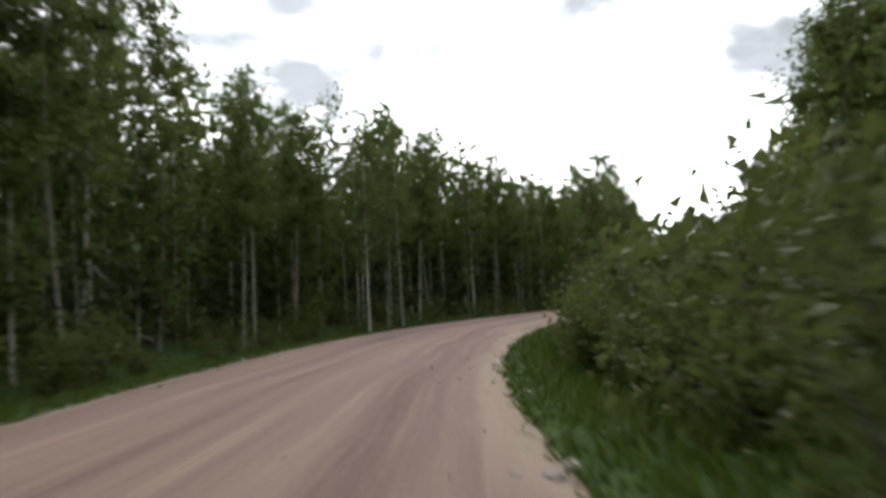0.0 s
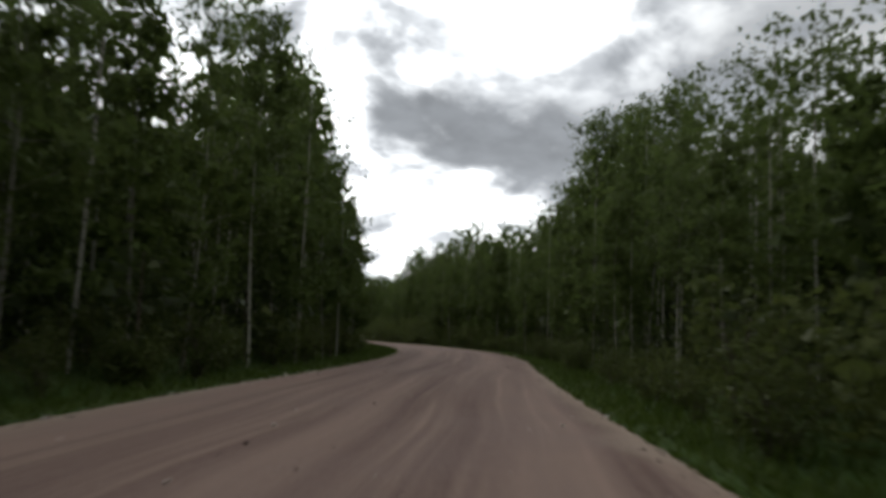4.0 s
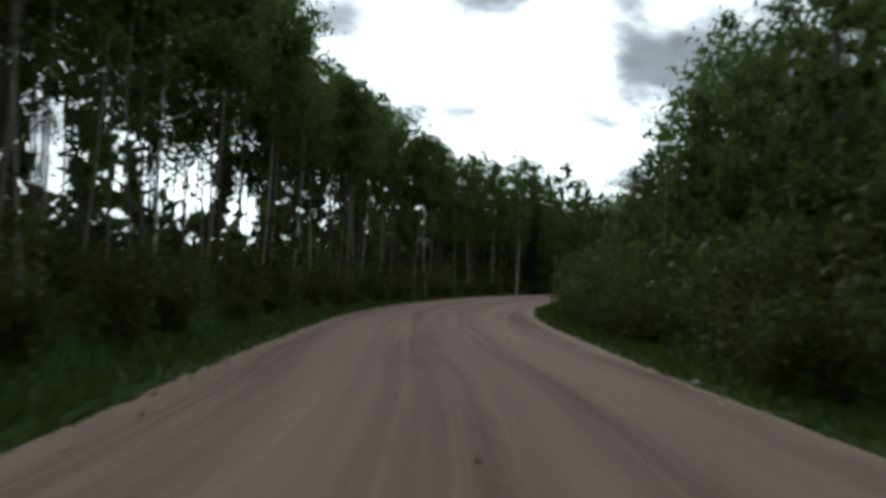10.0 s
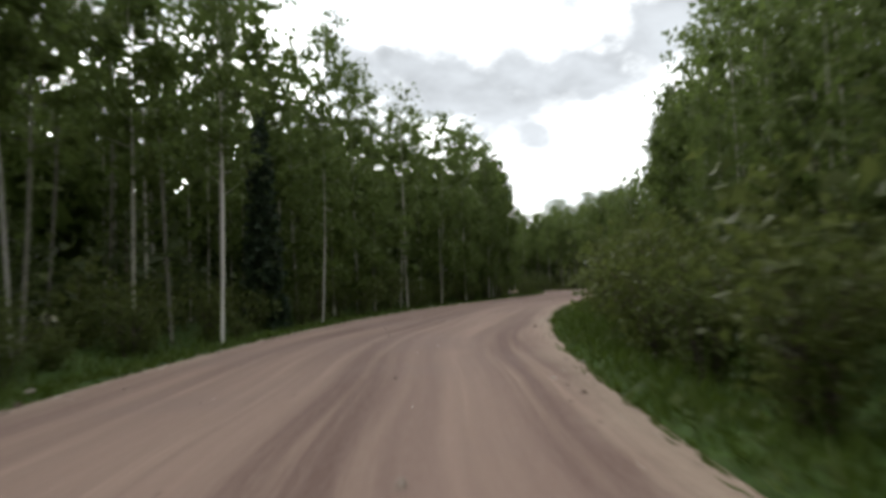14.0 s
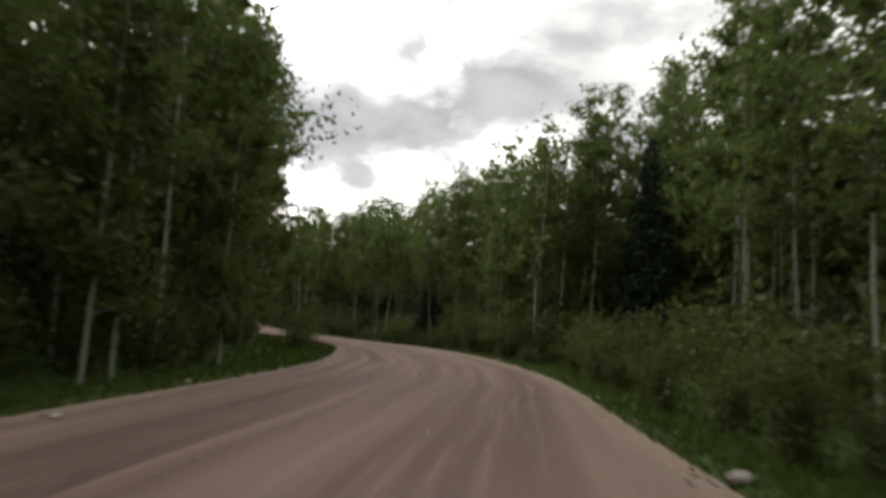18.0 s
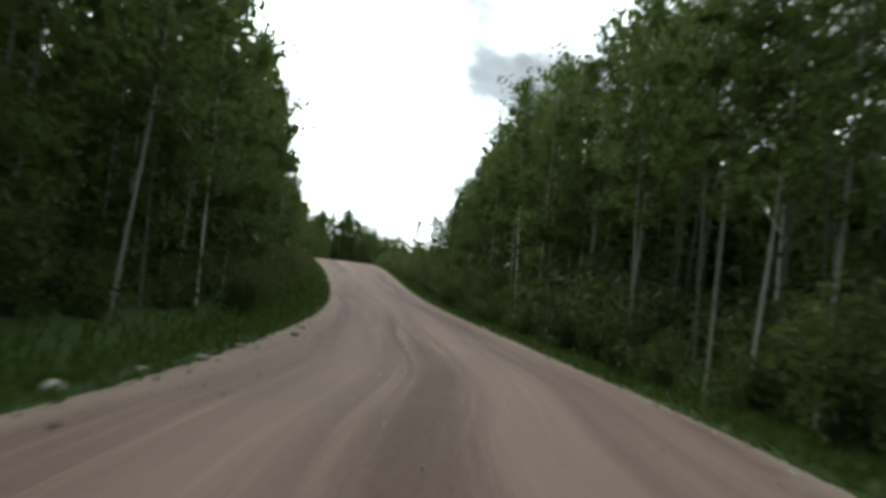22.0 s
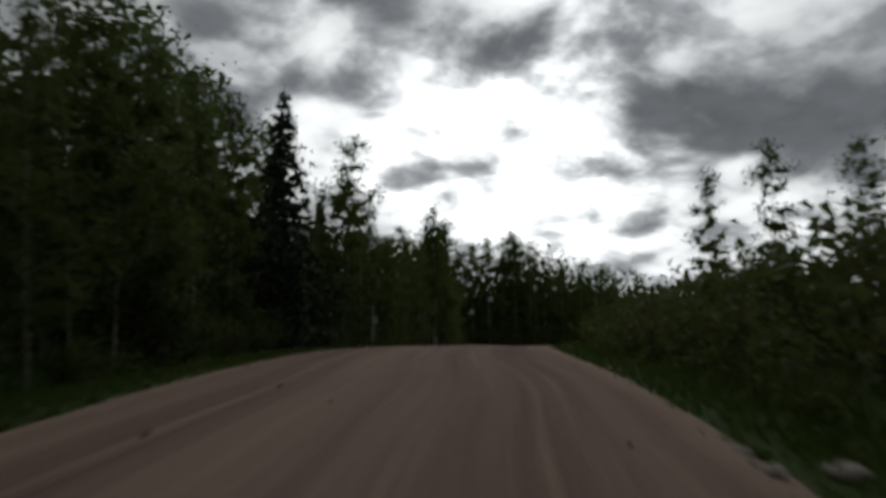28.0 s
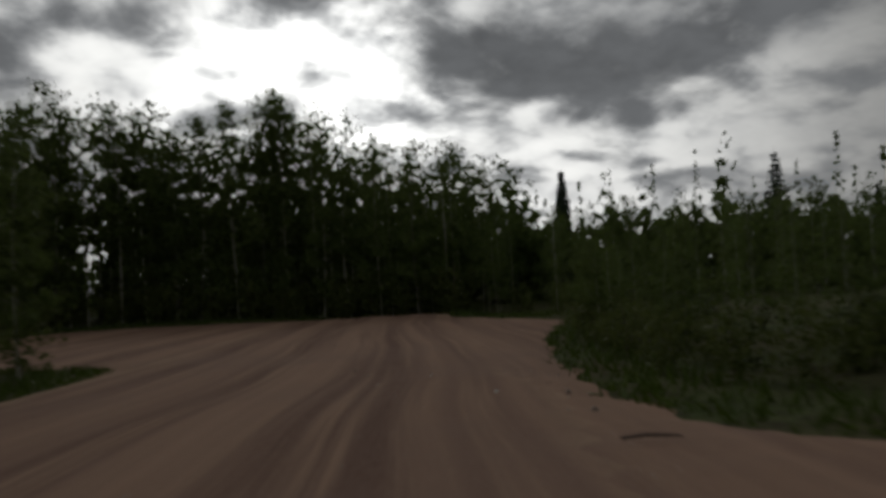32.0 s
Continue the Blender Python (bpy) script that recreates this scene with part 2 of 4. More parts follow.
def pebbly(n):
    place = n.add("ShaderNodeTexCoord").outputs["Object"]
    own = n.add("ShaderNodeObjectInfo").outputs["Random"]
    base = n.mix(own, (0.42, 0.38, 0.34), (0.20, 0.17, 0.15))
    grain = n.noise(place, 14.0, 4.0, 0.6)
    base = n.mix(n.smooth(grain, 0.4, 0.7, 0.0, 0.5), base, (0.24, 0.21, 0.19))
    finish(n, base, 0.85, grain, 0.5, 0.02)


def loose_pebble(n):
    own = n.add("ShaderNodeNewGeometry").outputs["Random Per Island"]
    finish(n, n.ramp(own, (0.0, (0.10, 0.07, 0.06)), (0.45, (0.24, 0.19, 0.16)), (0.8, (0.33, 0.28, 0.24)), (1.0, (0.52, 0.48, 0.43))), 0.9, spec=0.2)


GRAVEL = material("packed_gravel", gravel)
TURF = material("verge_turf", turf)
LITTER = material("forest_floor", litter)
ASPEN_LEAF = material("aspen_leaf", leafage((0.072, 0.108, 0.025), (0.124, 0.168, 0.044), (0.086, 0.118, 0.034), 0.52))
WILLOW_LEAF = material("willow_leaf", leafage((0.074, 0.094, 0.024), (0.112, 0.134, 0.038), (0.070, 0.092, 0.026), 0.5))
SPRUCE_LEAF = material("spruce_needle", leafage((0.012, 0.026, 0.012), (0.028, 0.046, 0.021), (0.016, 0.030, 0.016), 0.1))
# saplings get a darker leaf: the shade under the crowns, put into colour
SHADED_LEAF = material("shaded_sapling_leaf", leafage((0.032, 0.046, 0.015), (0.062, 0.082, 0.027), (0.038, 0.052, 0.019)))
GRASS_LEAF = material("grass_blade", leafage((0.042, 0.074, 0.010), (0.084, 0.120, 0.018), (0.052, 0.080, 0.014), 0.4))
ASPEN_BARK = material("aspen_bark", bark((0.38, 0.37, 0.31), (0.075, 0.068, 0.055), 0.56))
BIRCH_BARK = material("birch_bark", bark((0.62, 0.60, 0.55), (0.09, 0.08, 0.07), 0.62))
SPRUCE_BARK = material("spruce_bark", bark((0.13, 0.10, 0.08), (0.05, 0.04, 0.035), 0.5))
STONE = material("field_stone", pebbly)
GRIT = material("loose_pebble", loose_pebble)
GREY_WOOD = material("weathered_wood", bark((0.30, 0.28, 0.25), (0.12, 0.11, 0.10), 0.58))

# ---------------------------------------------------------------- the road's line
# middle of the road, one point about every sixteen metres
LINE = [
    (5.6, -46.3),
    (2.2, -32.1),
    (-0.4, -16.2),
    (-2.3, -0.1),
    (-2.4, 16.5),
    (0.5, 33.0),
    (6.4, 47.5),
    (14.2, 61.5),
    (22.8, 75.0),
    (30.8, 88.3),
    (37.2, 102.9),
    (41.3, 118.7),
    (43.6, 135.1),
    (46.4, 150.7),
    (51.6, 166.0),
    (59.3, 180.2),
    (68.8, 193.4),
    (79.7, 205.4),
    (92.1, 216.5),
    (103.4, 227.1),
    (113.4, 240.3),
    (121.0, 255.3),
    (126.2, 270.4),
    (130.2, 284.7),
    (133.6, 299.7),
    (136.8, 315.4),
    (139.6, 331.4),
    (142.5, 347.1),
    (147.2, 362.4),
    (150.3, 371.2),
    (155.5, 385.7),
    (161.0, 401.3),
    (166.1, 415.8),
]
# along the road (m): height of the road, half width to the left, half width to the right
LEVEL = [
    (0, -0.53, 3.4, 3.4),
    (15, -0.53, 3.4, 3.4),
    (31, -0.53, 3.5, 3.5),
    (47, -0.51, 3.5, 3.5),
    (64, -0.40, 3.7, 3.7),
    (80, -0.28, 4.1, 4.1),
    (96, -0.16, 4.4, 4.4),
    (112, -0.04, 4.2, 4.2),
    (128, 0.07, 3.6, 3.6),
    (143, 0.18, 3.7, 3.7),
    (159, 0.22, 3.8, 3.8),
    (176, 0.20, 3.7, 3.7),
    (192, 0.19, 3.8, 3.8),
    (208, 0.24, 3.8, 3.8),
    (224, 0.38, 3.6, 3.6),
    (240, 0.53, 4.0, 4.0),
    (257, 0.65, 4.2, 4.2),
    (273, 0.69, 4.4, 4.4),
    (290, 0.75, 4.2, 4.2),
    (305, 0.84, 3.8, 3.8),
    (322, 0.88, 3.6, 3.6),
    (338, 0.70, 3.9, 3.9),
    (354, 0.63, 3.8, 3.8),
    (369, 0.85, 3.4, 3.4),
    (385, 1.46, 3.1, 3.1),
    (401, 2.79, 3.2, 3.2),
    (417, 4.15, 3.7, 3.7),
    (433, 4.51, 3.9, 3.9),
    (449, 4.28, 4.5, 4.5),
    (458, 3.96, 4.9, 4.9),
    (474, 3.47, 5.3, 5.3),
    (490, 3.18, 5.3, 5.3),
    (506, 3.08, 5.3, 5.3),
]


def spline(points, step):
    out = []
    p = [2 * np.array(points[0]) - np.array(points[1])] + [np.array(q, float) for q in points]
    p.append(2 * p[-1] - p[-2])
    for a, b, c, d in zip(p, p[1:], p[2:], p[3:]):
        count = max(2, int(np.linalg.norm(c - b) / step))
        for i in range(count):
            u = i / count
            out.append(0.5 * (2 * b + (c - a) * u + (2 * a - 5 * b + 4 * c - d) * u**2 + (3 * b - a - 3 * c + d) * u**3))
    out.append(p[-2])
    return np.array(out)


VERGE_END = 449  # along the road, where the verges give way to open ground
MID = spline(LINE, 0.5)
RUN = np.concatenate([[0], np.cumsum(np.linalg.norm(np.diff(MID, axis=0), axis=1))])
AHEAD = np.gradient(MID, axis=0)
AHEAD /= np.linalg.norm(AHEAD, axis=1)[:, None]
SIDE = np.stack([AHEAD[:, 1], -AHEAD[:, 0]], 1)  # to the right


def eased(column, width):
    at, value = [row[0] for row in LEVEL], [row[column] for row in LEVEL]
    fine = np.arange(-60, RUN[-1] + 60, 1.0)
    line = np.interp(fine, at, value)
    kernel = np.exp(-((np.arange(-3 * width, 3 * width + 1) / width) ** 2))
    line = np.convolve(np.pad(line, 3 * width, mode="edge"), kernel / kernel.sum(), "valid")
    return np.interp(RUN, fine, line)


ROAD_Z, LEFT_W, RIGHT_W = eased(1, 7), eased(2, 5), eased(3, 5)


def nearest(xy):
    """For each place: the station of the road, and the way across it (to the right)."""
    xy = np.atleast_2d(np.asarray(xy, float))
    index = np.empty(len(xy), int)
    for i in range(0, len(xy), 4000):
        chunk = xy[i:i + 4000]
        index[i:i + 4000] = ((chunk[:, None] - MID[None, ::2]) ** 2).sum(-1).argmin(1) * 2
    off = xy - MID[index]
    across = (off * SIDE[index]).sum(1)
    along = (off * AHEAD[index]).sum(1)
    far = np.hypot(off[:, 0], off[:, 1])
    end = (index <= 1) | (index >= len(MID) - 3)
    across = np.where(end, np.where(across < 0, -far, far), across)
    return index, across, along


def wave(x, y):
    return np.sin(x * 0.9 + 1.3 * np.sin(y * 0.37)) * np.cos(y * 0.83 + 0.7 * np.sin(x * 0.51))


# outline of the sandy open ground where the road ends at a junction
CLEARING = [
    (143.0, 366.0), (145.5, 373.0), (148.5, 380.0), (151.5, 388.0), (152.3, 394.0), (144.0, 402.0), (132.0, 410.0), (132.0, 424.0), (148.0, 428.5), (155.0, 426.5), (162.0, 420.5), (169.0, 413.0), (171.0, 400.0), (164.8, 391.0), (161.3, 384.5), (159.2, 379.5), (158.7, 376.8), (160.0, 374.0), (170.0, 370.0), (186.0, 364.0), (184.0, 354.5), (166.0, 360.5), (155.5, 364.3), (153.2, 364.4), (152.2, 362.8), (149.0, 355.0),
]


def clearing_gap(xy):
    """Distance of each place from the open ground; below nought inside it."""
    xy = np.atleast_2d(np.asarray(xy, float))
    ring = np.array(CLEARING)
    inside, close = np.zeros(len(xy), bool), np.full(len(xy), 1e9)
    for a, b in zip(ring, np.roll(ring, -1, 0)):
        d = b - a
        u = np.clip(((xy - a) @ d) / (d @ d), 0, 1)
        close = np.minimum(close, np.linalg.norm(xy - a - u[:, None] * d, axis=1))
        cross = (a[1] > xy[:, 1]) != (b[1] > xy[:, 1])
        with np.errstate(divide="ignore", invalid="ignore"):
            at = (b[0] - a[0]) * (xy[:, 1] - a[1]) / (b[1] - a[1]) + a[0]
        inside ^= cross & (xy[:, 0] < at)
    return np.where(inside, -close, close)


def in_clearing(xy, margin=0.0):
    return clearing_gap(xy) < margin


def verge_height(past, x, y):
    """Height over the road's level, by the distance past the road's edge."""
    lip = np.interp(past, [-9, -0.3, 0.0, 0.5, 1.6, 2.8, 5.0, 9.0, 30.0], [-0.5, -0.22, -0.02, -0.06, -0.38, -0.30, 0.05, 0.15, 0.3])
    return lip + 0.06 * wave(x * 0.8, y * 0.8) * np.clip(past, 0, 1)


def ground_at(xy):
    index, across, _ = nearest(xy)
    xy = np.atleast_2d(np.asarray(xy, float))
    past = np.abs(across) - np.where(across < 0, LEFT_W[index], RIGHT_W[index])
    gap = clearing_gap(xy)
    beside = np.interp(gap, [-0.4, 0.0, 0.6, 3.0], [-0.08, 0.0, 0.05, 0.10]) + 0.04 * wave(xy[:, 0], xy[:, 1]) * np.clip(gap, 0, 1)
    share = np.clip(gap / 4, 0, 1)
    return ROAD_Z[index] + beside * (1 - share) + verge_height(past, xy[:, 0], xy[:, 1]) * share, np.minimum(past, gap)


# ---------------------------------------------------------------- meshes


def mesh_of(name, verts, faces, mat, smooth=False):
    data = bpy.data.meshes.new(name)
    data.from_pydata(np.asarray(verts, float).tolist(), [], faces.tolist() if isinstance(faces, np.ndarray) else faces)
    data.materials.append(mat)
    if smooth:
        data.polygons.foreach_set("use_smooth", [True] * len(data.polygons))
    data.update()
    return data


def part(name, data, parent, label=""):
    ob = new(name, data)
    ob.parent = parent
    return tagged(ob, label)


def grid_faces(rows, columns):
    a = np.arange((rows - 1) * columns).reshape(rows - 1, columns)[:, :-1].ravel()
    return np.stack([a, a + 1, a + columns + 1, a + columns], 1)


def ribbon(name, stations, lanes, height, mat, label):
    """A strip along the road. lanes: for each station, the ways across; height: function of station, way across, x, y."""
    count = lanes.shape[1]
    xy = MID[stations][:, None] + SIDE[stations][:, None] * lanes[..., None]
    z = height(stations, lanes, xy)
    verts = np.concatenate([xy, z[..., None]], -1).reshape(-1, 3)
    data = mesh_of(name, verts, grid_faces(len(stations), count)[:, ::-1], mat, True)
    uv = data.uv_layers.new(name="along")
    loops = np.empty(len(data.loops), int)
    data.loops.foreach_get("vertex_index", loops)
    flat = np.stack([lanes, np.repeat(RUN[stations][:, None], count, 1)], -1).reshape(-1, 2)
    uv.data.foreach_set("uv", flat[loops].ravel())
    rim = data.uv_layers.new(name="rim")
    share = lanes / np.where(lanes < 0, LEFT_W[stations][:, None], RIGHT_W[stations][:, None])
    rim.data.foreach_set("uv", np.stack([share, share * 0], -1).reshape(-1, 2)[loops].ravel())
    return tagged(new(name, data), label, kind="structure")


def build_ground():
    # one sheet: fine cells near the road, then long ones out to the horizon
    x = np.concatenate([[-4000, -1500, -600, -300], np.arange(-150, 110, 3.0), np.arange(110, 215, 1.25), np.arange(215, 330, 4.0), [450, 800, 1800, 4200]])
    y = np.concatenate([[-3800, -1400, -500, -250], np.arange(-120, 345, 3.0), np.arange(345, 440, 1.25), np.arange(440, 570, 4.0), [700, 1000, 2000, 4400]])
    gx, gy = np.meshgrid(x, y)
    xy = np.stack([gx.ravel(), gy.ravel()], 1)
    z, past = ground_at(xy)
    index, across, _ = nearest(xy)
    beside = np.abs(across) - LEFT_W[index]
    deep = 0.08 + 0.37 * np.clip((clearing_gap(xy) - 2) / 6, 0, 1)
    sunk = np.where(RUN[index] < VERGE_END, deep * np.interp(beside, [6, 10], [1.0, 0.0]), np.where(beside < 0.3, 0.12, 0.0))
    z = z - sunk
    verts = np.concatenate([xy, z[:, None]], 1)
    data = mesh_of("ground", verts, grid_faces(len(y), len(x)), LITTER, True)
    tagged(new("ground", data), "dark forest floor with moss and leaf litter", "ground", kind="structure")


def build_road():
    stations = np.arange(0, len(MID))
    u = np.linspace(-1, 1, 45)
    rag = 0.22 * wave(RUN * 0.7, RUN * 0.23) + 0.12 * wave(RUN * 2.3, RUN * 1.1 + 9)
    rag2 = 0.22 * wave(RUN * 0.6 + 40, RUN * 0.31) + 0.12 * wave(RUN * 2.1 + 7, RUN * 1.3)
    lanes = np.where(u[None] < 0, u[None] * (LEFT_W + rag + 0.45)[:, None], u[None] * (RIGHT_W + rag2 + 0.45)[:, None])

    def height(st, ln, xy):
        w = np.where(ln < 0, LEFT_W[st][:, None], RIGHT_W[st][:, None])
        edge = np.abs(ln) - w
        crown = 0.07 * (1 - np.clip(np.abs(ln) / w, 0, 1.2) ** 2)
        rut = 0.018 * np.sin(ln * 2.3 + 0.8 * np.sin(RUN[st] * 0.05)[:, None])
        return ROAD_Z[st][:, None] + crown + rut - np.clip(edge + 0.35, 0, 1) * 0.16

    ribbon("road", stations, lanes, height, GRAVEL, "pinkish packed gravel forest road with pale wheel tracks")["category"] = "road"
    for name, sign, width in (("verge_left", -1, LEFT_W), ("verge_right", 1, RIGHT_W)):
        st = stations[:np.searchsorted(RUN, VERGE_END)][::2]
        out = np.concatenate([np.linspace(-0.5, 3.2, 13), [4.2, 5.6, 7.5, 9.5]])
        ln = sign * (width[st][:, None] + out[None])
        if sign < 0:
            ln, order = ln[:, ::-1], out[::-1]
        else:
            order = out

        def rise(s, l, xy, order=order):
            z = ground_at(xy.reshape(-1, 2))[0].reshape(len(s), -1)
            gap = clearing_gap(xy.reshape(-1, 2)).reshape(len(s), -1)
            return z - np.where(order > 9, 0.3, 0.0)[None] * np.clip(gap / 6, 0, 1) - 0.05 * (gap < -0.3)

        ribbon(name, st, ln, rise, TURF, "grassy verge sloping into a shallow ditch")["category"] = "verge"


def build_clearing():
    ring = np.array(CLEARING)
    x = np.arange(ring[:, 0].min() - 1, ring[:, 0].max() + 1, 0.28)
    y = np.arange(ring[:, 1].min() - 1, ring[:, 1].max() + 1, 0.28)
    gx, gy = np.meshgrid(x, y)
    xy = np.stack([gx.ravel(), gy.ravel()], 1)
    index, _, _ = nearest(xy)
    z = ROAD_Z[index] + 0.02 + 0.025 * wave(xy[:, 0] * 0.6, xy[:, 1] * 0.6) - np.clip(clearing_gap(xy) + 0.55 + 0.35 * wave(xy[:, 0] * 2.1, xy[:, 1] * 1.7), 0, 1.3) * 0.16
    faces = grid_faces(len(y), len(x))
    middle = xy[faces].mean(1)
    faces = faces[in_clearing(middle, 0.9)]
    data = mesh_of("clearing", np.concatenate([xy, z[:, None]], 1), faces, GRAVEL, True)
    uv = data.uv_layers.new(name="along")
    loops = np.empty(len(data.loops), int)
    data.loops.foreach_get("vertex_index", loops)
    across = (xy - MID[index]) * SIDE[index]
    flat = np.stack([across.sum(1), RUN[index]], 1)
    uv.data.foreach_set("uv", flat[loops].ravel())
    tagged(new("clearing", data), "open sandy gravel ground at a junction", "ground", kind="structure")


build_ground()
build_road()
build_clearing()

# ---------------------------------------------------------------- plants


def tube(points, radii, sides=6):
    """Verts and faces of a tapering round stem through the points."""
    verts, faces = [], []
    for i, (p, r) in enumerate(zip(points, radii)):
        axis = Vector(points[min(i + 1, len(points) - 1)]) - Vector(points[max(i - 1, 0)])
        turn = axis.to_track_quat("Z", "Y")
        for k in range(sides):
            a = 2 * math.pi * k / sides
            verts.append(Vector(p) + turn @ Vector((r * math.cos(a), r * math.sin(a), 0)))
        if i:
            for k in range(sides):
                a, b = (i - 1) * sides + k, (i - 1) * sides + (k + 1) % sides
                faces.append((a, b, b + sides, a + sides))
    return [tuple(v) for v in verts], faces


def join(pieces):
    verts, faces = [], []
    for v, f in pieces:
        n = len(verts)
        verts += v
        faces += [tuple(i + n for i in q) for q in f]
    return verts, faces


def leaves(rng, centres, size, droop=0.0):
    """Small three-cornered leaf sprays, each turned its own way, one at each centre."""
    count = len(centres)
    a = rng.normal(size=(count, 3))
    a[:, 2] -= droop
    a /= np.linalg.norm(a, axis=1)[:, None]
    b = np.cross(a, rng.normal(size=(count, 3)))
    b /= np.linalg.norm(b, axis=1)[:, None] + 1e-9
    s = size * rng.uniform(0.6, 1.35, (count, 1))  # one size for all, or one for each
    corners = np.stack([centres - a * s, centres + a * s * 0.6 + b * s * 0.55, centres + a * s * 0.5 - b * s * 0.55], 1)
    return corners.reshape(-1, 3), np.arange(count * 3).reshape(-1, 3)



def aspen_shape(seed, high, bare, wide, count, size, lean=0.0, lean_way=0.0, every=2, heart=0.42, dome=0.42):
    """Trunk with limbs, and a crown made of clumps of leaves round the limbs' ends."""
    rng = np.random.default_rng(seed)
    bend = rng.normal(0, 0.25, (2, 2))

    def stem(u):
        x = bend[0, 0] * math.sin(u * 3) + math.cos(lean_way) * lean * u * high
        y = bend[0, 1] * math.sin(u * 2.5 + 0.6) - bend[0, 1] * math.sin(0.6) + math.sin(lean_way) * lean * u * high
        return np.array((x, y, u * high))

    levels = np.linspace(0, 0.97, 9)
    girth = 0.0043 * high
    pieces = [tube([stem(u) - np.array((0, 0, 0.3 if u == 0 else 0)) for u in levels], [girth * (1.25 if u == 0 else 1.0 - 0.88 * u) for u in levels], 7)]
    clumps, weights = [], []
    limbs = 26
    for i in range(limbs):
        u = bare + (0.97 - bare) * (i + rng.uniform(0, 0.9)) / limbs
        k = (u - bare) / (1 - bare)
        reach = wide * 1.25 * min(1.0, (k + 0.14) / 0.36) ** 0.6 * (1.03 - k) ** dome * rng.uniform(0.5, 1.15)
        a = i * 2.4 + rng.uniform(-0.5, 0.5)
        foot = stem(u)
        rise = rng.uniform(0.35, 0.9) * reach
        tip = foot + np.array((math.cos(a) * reach, math.sin(a) * reach, rise))
        pieces.append(tube([foot, (foot + tip) / 2 + np.array((0, 0, -0.08 * reach)), tip], [girth * 0.30, girth * 0.18, girth * 0.06], 3))
        for f in (0.35, 0.6, 0.82, 1.0):
            clumps.append(foot + (tip - foot) * f + rng.normal(0, 0.16, 3))
            weights.append((0.22 + 0.30 * reach) * rng.uniform(0.55, 1.25))
    for u in (0.86, 0.90, 0.94, 0.98, 1.0):
        clumps.append(stem(u) + rng.normal(0, 0.12, 3))
        weights.append(0.70 - 2.6 * max(0.0, u - 0.90))
    clumps, weights = np.array(clumps), np.array(weights)
    return join(pieces), foliage(rng, clumps, weights, count, size, (1.2, 1.2, 0.95), 0.3, every, heart)


def hearts(rng, centres, sizes):
    """The shut middle of each clump: a few broad sprays, hidden by the finer leaves round them."""
    many = 8
    at = np.repeat(centres, many, 0)
    size = np.repeat(sizes, many)[:, None]
    return leaves(rng, at + rng.normal(0, 0.34, (len(at), 3)) * size, size * 1.05)


def foliage(rng, clumps, weights, count, size, stretch, droop, every=2, heart=0.42):
    """Broad sprays inside each clump, and fine ones round its outside."""
    share = weights**1.7 / (weights**1.7).sum()
    bags = []
    for part_of, grow, low, high in ((0.30, 1.1, 0.1, 0.75), (0.70, 0.68, 0.45, 1.15)):
        many = int(count * part_of)
        pick = rng.choice(len(clumps), many, p=share)
        spot = rng.normal(size=(many, 3))
        spot *= rng.uniform(low, high, (many, 1)) / np.linalg.norm(spot, axis=1)[:, None]
        where = clumps[pick] + spot * weights[pick][:, None] * np.array(stretch)
        where[:, 2] = np.maximum(where[:, 2], 0.03)
        bags.append(leaves(rng, where, size * grow, droop))
    if every:
        low = np.array([i for i in range(int(len(clumps) * 0.95)) if i % 4 < 2])[::max(1, every // 2)]
        bags.append(hearts(rng, clumps[low], weights[low] * heart * np.interp(low / len(clumps), [0.6, 0.95], [1.0, 0.55])))
    at = np.cumsum([0] + [len(v) for v, f in bags])
    return np.concatenate([v for v, f in bags]), np.concatenate([f + k for (v, f), k in zip(bags, at)])


def shrub_shape(seed, high, wide, count, size):
    """Many stems from one foot, arching outwards, with leaves thickest towards their ends."""
    rng = np.random.default_rng(seed)
    pieces, clumps, weights = [], [], []
    for i in range(15):
        a, out = rng.uniform(0, 2 * math.pi), rng.uniform(0.15, 1.0)
        top = high * rng.uniform(0.6, 1.0) * (1.05 - 0.45 * out)
        tip = np.array((math.cos(a) * wide * out, math.sin(a) * wide * out, top))
        knee = np.array((tip[0] * 0.4, tip[1] * 0.4, top * 0.62))
        foot = np.array((math.cos(a) * 0.12, math.sin(a) * 0.12, -0.2))
        pieces.append(tube([foot, knee, tip], [0.028, 0.02, 0.006], 3))
        for f in (0.25, 0.5, 0.72, 0.9, 1.0):
            p = foot * (1 - f) ** 2 + knee * 2 * f * (1 - f) + tip * f * f
            clumps.append(p + rng.normal(0, 0.10 * wide, 3))
            weights.append((0.20 + 0.24 * wide) * rng.uniform(0.6, 1.2))
    clumps, weights = np.array(clumps), np.array(weights)
    return join(pieces), foliage(rng, clumps, weights, count, size, (1, 1, 1), 0.0, 0)


